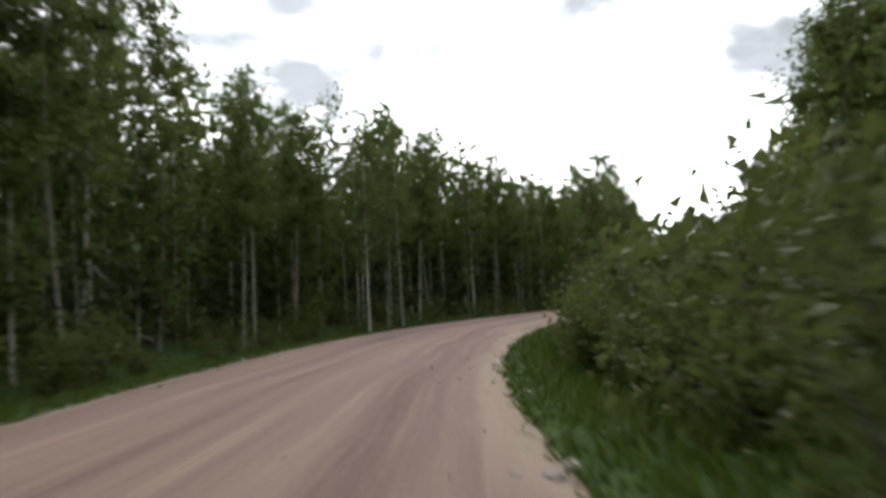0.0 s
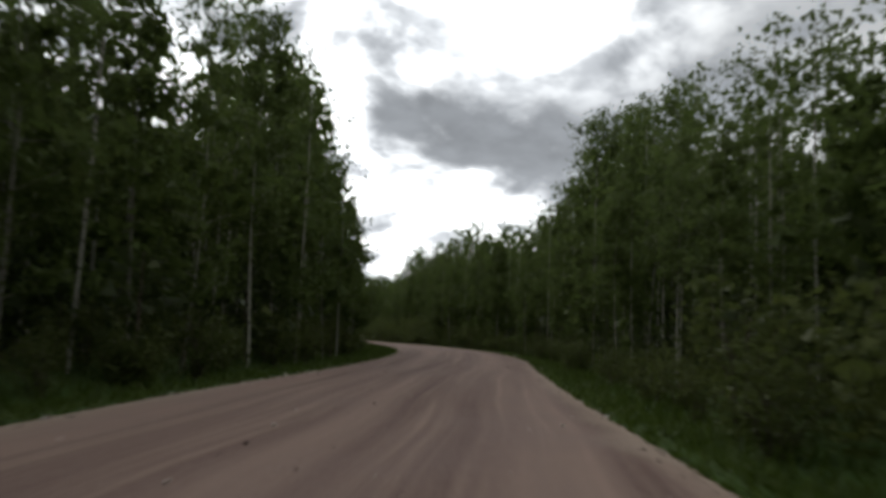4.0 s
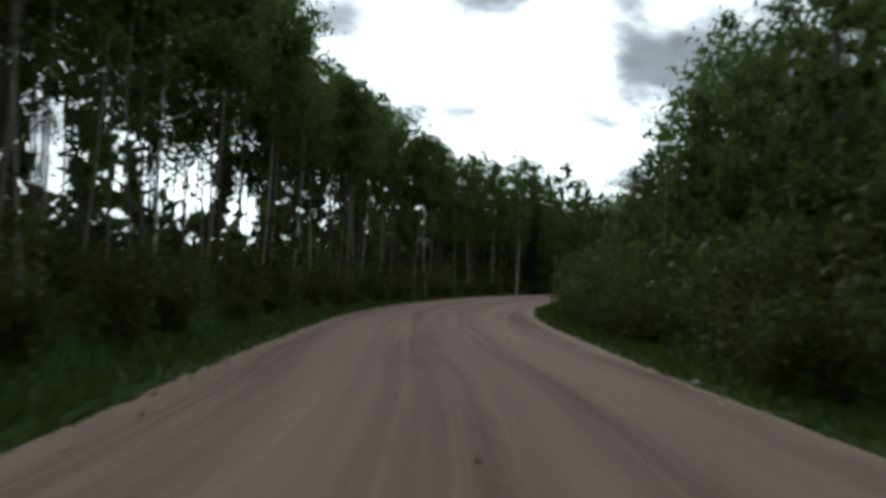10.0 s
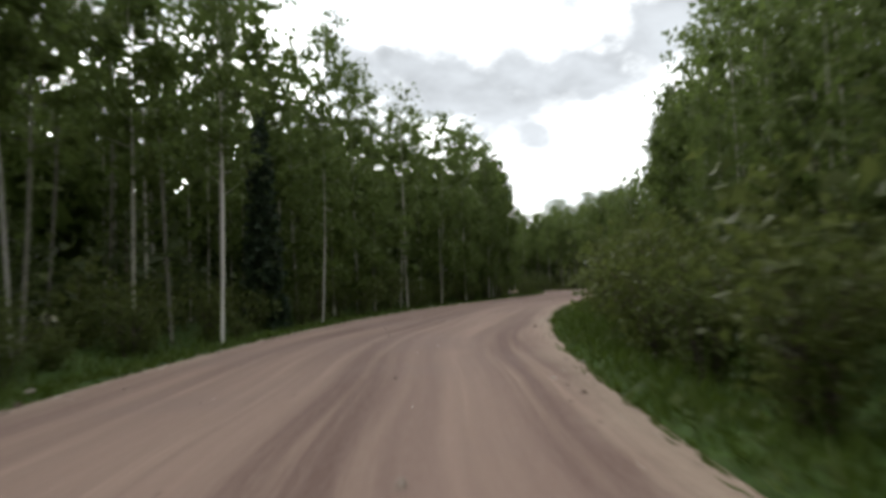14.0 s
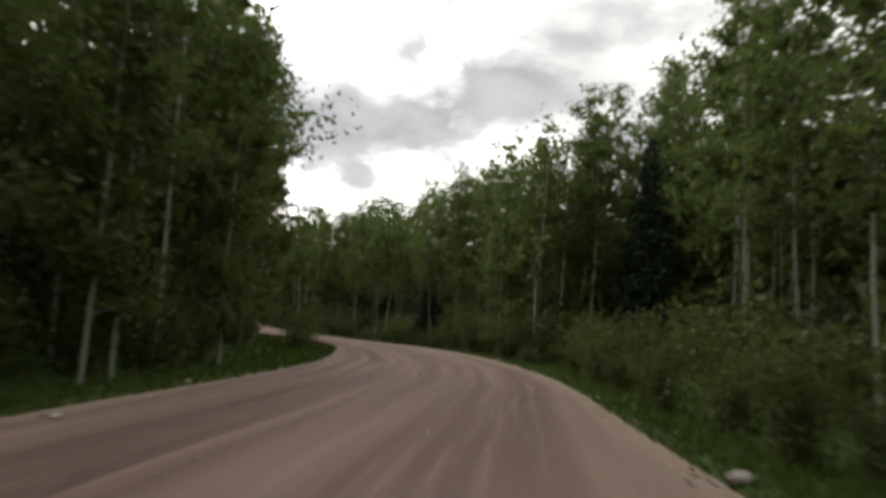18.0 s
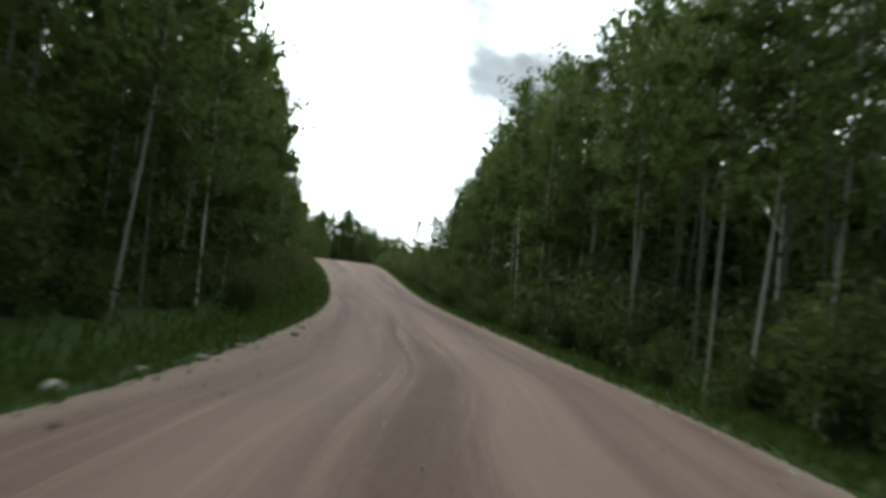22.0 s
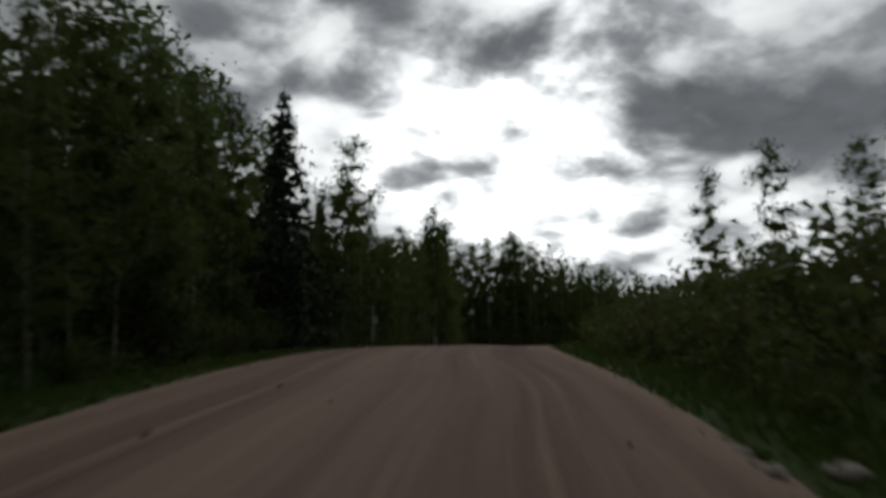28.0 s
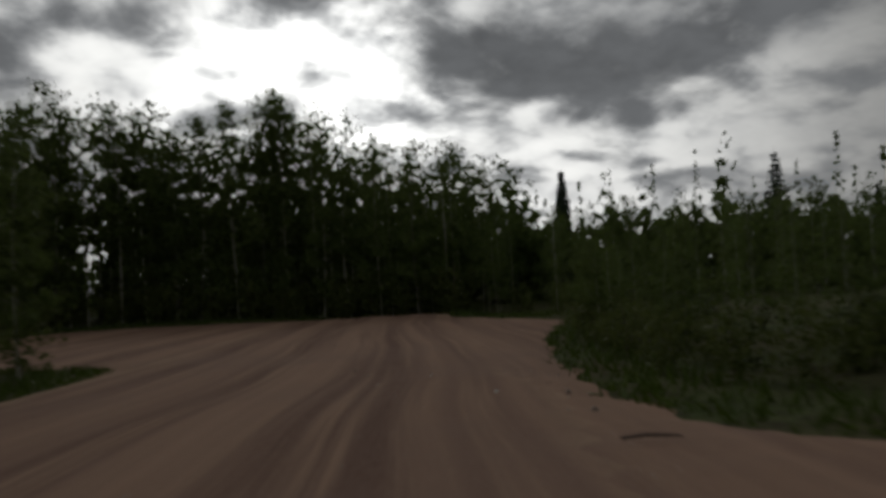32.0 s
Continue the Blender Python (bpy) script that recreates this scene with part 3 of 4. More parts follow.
def spruce_shape(seed, high, wide, tiers, count, size):
    """A straight stem with drooping whorls of branches that shorten to a spire."""
    rng = np.random.default_rng(seed)
    girth = 0.011 * high
    pieces = [tube([(0, 0, -0.3), (0, 0, high * 0.5), (0, 0, high)], [girth, girth * 0.55, 0.012], 7)]
    where = []
    for i in range(tiers):
        u = 0.06 + 0.93 * i / tiers
        reach = wide * (1 - u) ** 0.85 * rng.uniform(0.8, 1.1) + 0.12
        for k in range(7):
            a = 2 * math.pi * (k + rng.uniform(-0.3, 0.3)) / 7 + i
            long = reach * rng.uniform(0.75, 1.12)
            foot = np.array((0, 0, u * high))
            tip = foot + np.array((math.cos(a) * long, math.sin(a) * long, -0.28 * long))
            if i % 2 == 0 and k % 2 == 0:
                pieces.append(tube([foot, tip], [girth * 0.16, 0.006], 3))
            many = max(3, int(count * long / (wide * tiers * 7) * 2))
            f = rng.uniform(0.08, 1.0, (many, 1)) ** 0.8
            line = foot + (tip - foot) * f
            across = np.array((-math.sin(a), math.cos(a), 0)) * rng.normal(0, 0.16, (many, 1)) * long * (1.1 - 0.7 * f)
            where.append(line + across + np.array((0, 0, 1.0)) * rng.normal(-0.05, 0.07, (many, 1)))
    where = np.concatenate(where)
    return join(pieces), leaves(rng, where, size, 0.9)


def plant(kind, wood, foliage, wood_mat, leaf_mat, names, label, category, group):
    base = new(kind)
    base.empty_display_size = 0.3
    tagged(base, label, category, group)
    part(names[0], mesh_of(kind + "_" + names[0], wood[0], wood[1], wood_mat, True), base)
    part(names[1], mesh_of(kind + "_" + names[1], foliage[0], foliage[1], leaf_mat), base)
    return base


RNG = np.random.default_rng(11)


class Stand:
    """Models of one kind of plant, of which copies are set out; the first one stands too."""

    def __init__(self, models):
        self.models, self.used = models, [False] * len(models)

    def set_out(self, index, x, y, z, turn, size):
        index %= len(self.models)
        model = self.models[index]
        m = pose(x, y, z, 0, 0, turn) @ Matrix.Diagonal((size, size, size, 1))
        if not self.used[index]:
            self.used[index] = True
            model.matrix_basis = m
            return model
        ob = copy_thing(model, pose(0, 0, 0))
        ob.matrix_basis = m
        return ob


ASPEN = Stand([plant("aspen_tree", *aspen_shape(20 + i, 13.0, bare, wide, 4100, 0.132, lean, i * 1.1, 2, 0.48), ASPEN_BARK, ASPEN_LEAF, ("trunk", "crown"),
                     "slender aspen tree with a pale trunk and full green crown", "tree", "aspens beside the road")
               for i, (bare, wide, lean) in enumerate([(0.06, 1.75, 0.0), (0.10, 1.6, 0.02), (0.14, 1.95, 0.02), (0.09, 1.45, 0.0),
                                                      (0.38, 1.8, 0.0), (0.44, 1.5, 0.04), (0.34, 1.6, 0.02), (0.50, 1.7, 0.01), (0.56, 1.6, 0.03)])])
BIRCH = Stand([plant("birch_tree", *aspen_shape(50 + i, 12.0, bare, wide, 2300, 0.13, lean, i * 1.7, 3, 0.36, 0.55), BIRCH_BARK, ASPEN_LEAF, ("trunk", "crown"),
                     "thin white-barked birch tree with an airy crown", "tree", "birches beside the road")
               for i, (bare, wide, lean) in enumerate([(0.40, 1.3, 0.04), (0.48, 1.2, 0.07), (0.36, 1.5, 0.02)])])
SPRUCE = Stand([plant("spruce_tree", *spruce_shape(70 + i, high, wide, 26, 5200, 0.15), SPRUCE_BARK, SPRUCE_LEAF, ("trunk", "crown"),
                      "dark green spruce tree with drooping branches", "tree", "spruces among the aspens")
                for i, (high, wide) in enumerate([(11.0, 2.3), (10.0, 1.6), (9.0, 1.1)])])
WILLOW = Stand([plant("willow_shrub", *shrub_shape(90 + i, high, wide, 1500, 0.10), SPRUCE_BARK, WILLOW_LEAF, ("stem", "foliage"),
                      "leafy green willow shrub growing at the roadside", "shrub", "shrubs along the road")
                for i, (high, wide) in enumerate([(2.4, 1.4), (3.0, 1.6), (2.0, 1.5), (1.7, 1.2), (2.7, 1.3)])])

# stretches of each side: from, to (m along), gap from the road's edge to the trees, their height, gap to the shrubs, their height, depth of the wood, share of bare trunks
LEFT_SIDE = [
    (34, 67, 4.5, 14.0, 1.5, 2.6, 6, 0.3),
    (67, 118, 4.5, 15.0, 1.5, 1.6, 6, 0.8),
    (118, 156, 3.2, 15.0, 1.8, 2.2, 6, 0.2),
    (156, 186, 5.0, 15.0, 3.2, 2.4, 18, 0.3),
    (186, 218, 5.0, 15.0, 2.2, 2.4, 13, 1.0),
    (218, 238, 4.4, 15.0, 2.0, 2.2, 10, 0.95),
    (238, 254, 4.0, 15.0, 2.0, 2.2, 6, 0.85),
    (254, 264, 4.0, 15.0, 2.0, 1.8, 6, 0.8),
    (264, 305, 3.0, 15.0, 2.2, 2.4, 6, 0.2),
    (305, 363, 4.6, 15.0, 3.4, 2.6, 6, 0.3),
    (363, 387, 4.5, 15.0, 1.8, 2.8, 6, 0.2),
    (387, 407, 5.0, 15.0, 1.8, 2.8, 6, 0.2),
    (407, 450, 3.0, 15.0, 1.5, 2.4, 6, 0.2),
]
RIGHT_SIDE = [
    (34, 63, 10.5, 13.0, 0.8, 2.9, 6, 0.2),
    (63, 87, 9.0, 15.0, 0.8, 3.0, 6, 0.2),
    (87, 116, 9.0, 15.0, 0.8, 2.8, 6, 0.2),
    (116, 137, 3.6, 15.0, 1.6, 1.6, 6, 0.8),
    (137, 171, 4.0, 15.0, 1.6, 1.8, 6, 0.4),
    (171, 189, 3.6, 15.0, 1.4, 2.4, 6, 0.2),
    (189, 209, 5.5, 15.0, 1.2, 3.0, 6, 0.2),
    (209, 247, 4.6, 15.0, 1.0, 3.4, 6, 0.1),
    (247, 272, 5.0, 15.0, 1.2, 2.8, 6, 0.1),
    (272, 318, 5.5, 15.0, 1.3, 2.2, 6, 0.7),
    (318, 336, 3.2, 15.0, 1.0, 2.8, 6, 0.4),
    (336, 366, 3.2, 15.0, 1.0, 2.8, 6, 0.86),
    (366, 378, 3.2, 15.0, 1.0, 2.8, 6, 0.4),
    (378, 402, 4.0, 15.0, 1.0, 2.8, 6, 0.7),
    (402, 429, 4.5, 10.0, 0.8, 2.6, 6, 0.2),
    (429, 446, 7.0, 3.2, 0.6, 2.0, 1, 0.2),
]
# how high the wood's roof stands, every twelve metres along the road from 12 m on, at 1.5, 4.5, 8 and 15 m past the road's edge
LEFT_EDGE_HIGH = [17, 17, 17, 17, 17, 8, 10, 10.5, 9, 12, 11, 4, 4, 5, 7, 10.5, 10, 10, 9, 10.3, 13.3, 12.8, 13.8, 13.8, 9, 5, 4.5, 5, 5, 6, 6, 6, 6, 6, 6, 7, 7.5, 6.5, 9.5, 8]
LEFT_NEAR_HIGH = [17, 17, 17, 17, 17, 11.5, 10, 13, 12, 11, 16, 15, 9, 9, 12, 16, 17, 12, 13, 11.8, 13.8, 15.8, 14.8, 15.8, 15, 15, 14, 16.5, 15.5, 13.5, 12, 14, 10, 8.5, 8.5, 10, 9, 7, 10, 10]
LEFT_MID_HIGH = [17, 17, 17, 17, 17, 17, 11.5, 15, 15, 13, 14, 17, 17, 17, 17, 17, 17, 17, 15, 13.5, 12.5, 15, 15, 16, 16.5, 17, 17, 17, 17, 17, 17, 17, 17, 17, 12, 12, 13, 12, 9, 12]
LEFT_DEEP_HIGH = [17, 17, 17, 17, 17, 17, 17, 15, 17, 17, 17, 17, 17, 17, 17, 17, 17, 17, 17, 17, 17, 16, 17, 17, 17, 17, 17, 17, 17, 17, 17, 17, 17, 17, 17, 17, 16.5, 17, 16, 12]
RIGHT_EDGE_HIGH = [17, 17, 17, 10.5, 3.5, 3, 3, 4, 5, 6, 7, 8, 8, 9, 8, 5.5, 4.5, 4, 3, 3.5, 4, 4.5, 6, 7, 9, 10, 10, 11, 9.5, 11, 9.5, 5, 3.5, 3, 2, 2.5, 2.5, 2.5, 2, 4]
RIGHT_NEAR_HIGH = [17, 17, 17, 17, 3, 4, 4, 4.5, 6, 7, 9, 13, 10, 9.5, 11, 8, 7.5, 6, 6, 5, 5.5, 6, 8.5, 10, 10.5, 11.5, 13, 12.5, 13.5, 13, 14, 12.5, 9, 4, 3, 2.5, 3, 3, 3, 3]
RIGHT_MID_HIGH = [17, 17, 17, 17, 9.5, 4.5, 4, 5, 7, 10, 13, 17, 17, 11, 12, 15, 9.5, 13, 15, 12.5, 13, 16, 17, 17, 17, 14, 14, 15, 15.5, 14.5, 15, 15.5, 14, 11, 6, 5, 6, 4.5, 4.5, 3.5]
RIGHT_DEEP_HIGH = [17, 17, 17, 17, 17, 17, 16, 14, 16, 16, 16, 17, 17, 17, 16, 17, 17, 15.5, 14.5, 15.5, 17, 17, 17, 17, 17, 17, 17, 17, 17, 17, 17, 17, 17, 17, 17, 17, 8, 9, 12, 6.5]
ROOF_GAPS = (1.5, 4.5, 8.0, 15.0)
ROOF = {-1: (LEFT_EDGE_HIGH, LEFT_NEAR_HIGH, LEFT_MID_HIGH, LEFT_DEEP_HIGH), 1: (RIGHT_EDGE_HIGH, RIGHT_NEAR_HIGH, RIGHT_MID_HIGH, RIGHT_DEEP_HIGH)}
# open land beyond the thin stands of wood: x, y, radius
OPEN_LAND = [
    (24, 215, 42),
    (240, 440, 45),
    (186, 388, 30),
    (33, 181, 17),
]
# small gaps before trees that stand free: x, y, radius
GLADES = [
    (109.0, 224.4, 2.4),
    (112.5, 225.6, 3.0),
    (116.0, 227.4, 3.2),
    (119.0, 228.6, 3.4),
    (121.6, 230.0, 2.2),
    (137.9, 353.6, 2.6),
    (141.4, 359.0, 1.8),
    (147.2, 375.0, 1.8),
    (155.2, 350.0, 2.0),
]
EDGES = [
    ([(112, 424), (132, 428), (148, 431.5), (154, 430.8)], 1.8, 16.0, 5, 2.2),
    ([(155.5, 430), (160, 427), (164, 423)], 1.8, 14.2, 5, 2.2),
    ([(165.5, 421.5), (168.5, 418.5), (171.5, 415.5)], 1.8, 11.0, 4, 2.2),
    ([(171.5, 416), (176, 409), (183, 402), (192, 396), (205, 390)], 2.4, 5.8, 3, 2.6),
    ([(140.3, 362), (141.6, 366), (143, 370.5)], 2.2, 6.0, 3, 2.4),
    ([(144.4, 374.5), (146.0, 379.5), (147.6, 385)], 2.2, 8.4, 3, 2.4),
    ([(148.6, 388.5), (149.2, 396), (143, 401), (130, 408)], 2.2, 7.0, 4, 2.4),
    ([(173, 403), (167, 392), (163.4, 384.5), (162, 379.5), (165.5, 377.5), (176, 373), (190, 367)], 1.8, 2.9, 3, 2.0),
]
PLACED = [
    (SPRUCE, 122.2, 230.4, 12.8, 0),
    (SPRUCE, 136.8, 352.7, 11.3, 0),
    (ASPEN, 139.9, 366.3, 12.8, 2),
    (BIRCH, 146.0, 375.4, 10.2, 0),
    (BIRCH, 145.6, 374.4, 9.0, 2),
    (ASPEN, 143.8, 366.0, 5.6, 0),
    (SPRUCE, 138.0, 364.2, 8.6, 1),
    (SPRUCE, 196.8, 442.2, 13.2, 2),
    (SPRUCE, 192.0, 407.9, 9.2, 0),
    (BIRCH, 25.1, 108.8, 12.0, 1),
    (BIRCH, 119.8, 283.9, 12.0, 1),
    (BIRCH, 112.8, 219.3, 12.0, 0),
    (BIRCH, 118.0, 234.5, 12.0, 1),
    (BIRCH, 61.1, 190.7, 12.0, 0),
    (BIRCH, 68.2, 197.9, 11.0, 2),
    (BIRCH, -2.2, 38.7, 11.0, 2),
    (BIRCH, -2.0, 43.2, 12.0, 0),
    (BIRCH, 125.1, 231.5, 13.0, 0),
    (ASPEN, 174.3, 416.0, 10.0, 2),
    (ASPEN, 163.0, 426.3, 16.2, 5),
    (ASPEN, 56.8, 147.2, 12.4, 2),
    (BIRCH, 23.3, 48.0, 13.4, 0),
    (ASPEN, 121.0, 233.8, 15.5, 1),
    (ASPEN, 125.6, 234.2, 17.0, 2),
    (ASPEN, 127.0, 229.8, 18.0, 0),
    (ASPEN, 124.6, 227.0, 16.0, 1),
    (ASPEN, 128.6, 232.0, 18.0, 2),
    (ASPEN, 130.0, 229.0, 18.5, 0),
    (ASPEN, 126.3, 232.2, 18.0, 2),
    (ASPEN, 130.1, 233.8, 19.5, 0),
    (ASPEN, 133.7, 235.4, 20.5, 1),
    (ASPEN, 22.0, 101.0, 20.6, 0),
    (ASPEN, 20.0, 104.0, 19.4, 2),
    (ASPEN, 24.5, 103.5, 20.8, 1),
    (ASPEN, 19.0, 99.0, 18.2, 3),
    (ASPEN, 26.3, 105.4, 19.0, 2),
    (ASPEN, 129.4, 250.9, 13.0, 0),
    (ASPEN, 132.8, 253.2, 14.0, 2),
    (ASPEN, 135.6, 254.8, 14.5, 1),
    (ASPEN, 131.4, 249.4, 13.5, 3),
    (ASPEN, 37.0, 80.7, 14.0, 1),
    (ASPEN, 38.8, 84.8, 15.0, 0),
    (ASPEN, 40.9, 88.6, 15.5, 2),
    (ASPEN, 42.0, 85.6, 17.0, 3),
    (ASPEN, 44.4, 89.4, 17.0, 1),
    (ASPEN, 39.8, 80.4, 16.0, 0),
    (ASPEN, 43.6, 82.4, 17.0, 2),
    (WILLOW, 109.4, 243.3, 2.3, 1),
    (WILLOW, 108.2, 241.3, 2.0, 3),
    (WILLOW, 110.6, 245.6, 2.4, 0),
    (ASPEN, 146.6, 376.6, 9.6, 0),
    (ASPEN, 147.0, 378.0, 9.0, 1),
    (ASPEN, 27.9, 58.4, 11.4, 1),
    (ASPEN, 21.0, 50.1, 9.2, 2),
    (ASPEN, 133.9, 340.5, 9.4, 2),
    (SPRUCE, 186.0, 425.0, 9.0, 2),
    (SPRUCE, 205.0, 432.0, 7.0, 2),
    (SPRUCE, 212.0, 428.0, 8.0, 1),
    (SPRUCE, 222.0, 424.0, 9.0, 2),
    (ASPEN, 145.4, 375.2, 8.3, 0),
    (ASPEN, 146.2, 377.4, 7.2, 2),
    (ASPEN, 144.2, 371.6, 7.2, 3),
    (ASPEN, 147.6, 380.6, 5.6, 2),
    (ASPEN, 154.9, 352.2, 7.6, 3),
    (WILLOW, 155.3, 364.7, 2.4, 1),
    (WILLOW, 156.6, 364.2, 2.4, 0),
    (WILLOW, 154.6, 363.0, 1.2, 3),
    (WILLOW, 158.4, 363.4, 2.6, 4),
    (SPRUCE, 135.5, 362.5, 10.5, 1),
    (SPRUCE, 137.8, 371.0, 9.5, 2),
    (SPRUCE, 139.8, 376.0, 8.5, 1),
    (SPRUCE, 141.5, 381.0, 8.0, 2),
    (ASPEN, 156.6, 350.1, 8.2, 0),
    (WILLOW, 141.5, 359.6, 0.9, 3),
    (WILLOW, 140.8, 360.2, 1.0, 2),
    (WILLOW, 142.2, 359.2, 0.8, 0),
]


def free(x, y, tall=False):
    return all((x - a) ** 2 + (y - b) ** 2 > r * r for a, b, r in GLADES if tall) and not in_clearing([(x, y)], 0.8)[0]


def canopy(sign, run, past):
    """Height that the plants may reach on that side, so far along and so far past the road's edge."""
    rows = [np.interp(run, 12 + 12 * np.arange(len(row)), row) for row in ROOF[sign]]
    return float(np.interp(past, ROOF_GAPS, rows))


TREES, SHRUBS, BACK = [], [], []  # x, y, z, height or size, row from the road's edge
ROW_GAPS = (0.0, 2.2, 4.6, 7.4, 11.0, 15.0, 20.0)


def side_plants(table, sign, width):
    for start, stop, tree_gap, tree_high, shrub_gap, shrub_high, deep, bare in table:
        for run in np.arange(start, stop, 2.7 if bare < 0.95 else 1.7):
            for row, gap in enumerate(ROW_GAPS):
                if gap > deep or RNG.random() > (0.93 if row < 3 else 0.8):
                    continue
                at = run + RNG.uniform(-1.4, 1.4)
                i = int(np.clip(np.searchsorted(RUN, at), 0, len(RUN) - 1))
                past = tree_gap + gap + RNG.uniform(-0.8, 1.0)
                p = MID[i] + SIDE[i] * sign * (width[i] + past)
                high = min(canopy(sign, at, past) * RNG.uniform(0.96, 1.14), tree_high * RNG.uniform(0.90, 1.10))
                index, across, _ = nearest([p])
                w = LEFT_W[index[0]] if across[0] < 0 else RIGHT_W[index[0]]
                if not free(*p, high > 3.6) or abs(across[0]) < w + 1.4:
                    continue
                if high > 3.6:
                    share = bare if bare < 0.9 or RNG.random() < 0.75 else 0.86
                    TREES.append((p[0], p[1], float(ground_at([p])[0][0]), high, row, share))
                else:
                    SHRUBS.append((p[0], p[1], float(ground_at([p])[0][0]), high / 2.6, 1))
        for run in np.arange(start, stop, 2.1) if deep > 1 else ():
            for gap in (7.4, 9.6, 12.0, 14.6, 17.5):
                if bare > 0.84 and RNG.random() > (0.16 if bare > 0.9 else 0.42):
                    continue
                at = run + RNG.uniform(-1.0, 1.0)
                i = int(np.clip(np.searchsorted(RUN, at), 0, len(RUN) - 1))
                past = tree_gap + gap + RNG.uniform(-0.9, 0.9)
                p = MID[i] + SIDE[i] * sign * (width[i] + past)
                index, across, _ = nearest([p])
                if free(*p, True) and abs(across[0]) > LEFT_W[index[0]] + tree_gap + 6:
                    BACK.append((p[0], p[1], float(ground_at([p])[0][0]), min(tree_high, canopy(sign, at, past)) * RNG.uniform(0.92, 1.04)))
        for run in np.arange(start, stop, 2.9 if deep > 1 else 1.9):
            for row in range(max(2, math.ceil((tree_gap - shrub_gap) / 1.9))):
                at = run + RNG.uniform(-1.2, 1.2)
                i = int(np.clip(np.searchsorted(RUN, at), 0, len(RUN) - 1))
                high = min(shrub_high * RNG.uniform(0.6, 1.1) * (1.0 + 0.22 * row), 0.95 * canopy(sign, at, shrub_gap + 1.0 + 1.9 * row))
                size = high / 2.4
                p = MID[i] + SIDE[i] * sign * (width[i] + shrub_gap + 0.8 * size + RNG.uniform(0, 1.0) + 1.9 * row)
                if free(*p):
                    SHRUBS.append((p[0], p[1], float(ground_at([p])[0][0]), size, row))


side_plants(LEFT_SIDE, -1, LEFT_W)
side_plants(RIGHT_SIDE, 1, RIGHT_W)


def edge_row(points, step, high, rows, gap):
    """A wall of trees along a broken line, with more rows behind it (to the left of its way)."""
    line = spline(points, step)
    way = np.gradient(line, axis=0)
    way /= np.linalg.norm(way, axis=1)[:, None]
    for k, (p, w) in enumerate(zip(line, way)):
        for row in range(rows):
            q = p + np.array((-w[1], w[0])) * (row * gap + RNG.uniform(-0.9, 0.9)) + w * RNG.uniform(-1.2, 1.2)
            if free(*q, high > 4):
                TREES.append((q[0], q[1], float(ground_at([q])[0][0]), high * RNG.uniform(0.90, 1.12), row, 0.2))
        for row in range(4) if high > 5 else ():
            q = p + np.array((-w[1], w[0])) * (rows * gap + row * 2.2 + RNG.uniform(-0.9, 0.9)) + w * RNG.uniform(-1.2, 1.2)
            if free(*q) and abs(nearest([q])[1][0]) > 9:
                BACK.append((q[0], q[1], float(ground_at([q])[0][0]), high * RNG.uniform(0.92, 1.04)))
        for row in (0, 1):
            q = p + np.array((w[1], -w[0])) * (0.6 - 1.5 * row) + w * RNG.uniform(-1.3, 1.3)
            if free(*q):
                SHRUBS.append((q[0], q[1], float(ground_at([q])[0][0]), min(1.3, max(0.55, high / 8)) * RNG.uniform(0.7, 1.1), row))


for points, step, high, rows, gap in EDGES:
    edge_row(points, step, high, rows, gap)


def set_out_plants():
    front = [b for b in TREES if b[4] == 0]
    chosen = [b for i, b in enumerate(front) if i * 300 // len(front) != (i - 1) * 300 // len(front)] if len(front) > 300 else front
    deep = [b for b in TREES if b[4] > 0 or b not in chosen]
    for k, (x, y, z, high, row, bare) in enumerate(chosen):
        pick = RNG.random()
        if pick < 0.05 + 0.16 * bare:
            BIRCH.set_out(k, x, y, z - 0.1, RNG.uniform(0, 360), high / 12.0)
        elif pick > 0.995:
            SPRUCE.set_out(k, x, y, z - 0.1, RNG.uniform(0, 360), high / 15.0)
        else:
            kind = 7 + int(RNG.integers(2)) if bare > 0.9 else int(RNG.integers(4)) if RNG.random() > bare else 4 + int(RNG.integers(3))
            ASPEN.set_out(kind, x, y, z - 0.1, RNG.uniform(0, 360), high / 13.0)
    for stand, x, y, high, model in PLACED:
        index, across, _ = nearest([(x, y)])
        short = 1.6 + (LEFT_W if across[0] < 0 else RIGHT_W)[index[0]] - abs(across[0])
        if short > 0 and y < 355:
            x, y = np.array((x, y)) + SIDE[index[0]] * short * (-1 if across[0] < 0 else 1)
        z = float(ground_at([(x, y)])[0][0])
        stand.set_out(model, x, y, z - 0.1, RNG.uniform(0, 360), high / (11.0, 10.0, 9.0)[model] if stand is SPRUCE else high / (12.0 if stand is BIRCH else 2.4 if stand is WILLOW else 13.0))
    near = [s for s in SHRUBS if s[4] == 0][:285]
    for x, y, z, size, row in near:
        WILLOW.set_out(int(RNG.integers(5)), x, y, z - 0.05, RNG.uniform(0, 360), size)
    deep_wood(deep)
    undergrowth([s for s in SHRUBS if s not in near], deep)


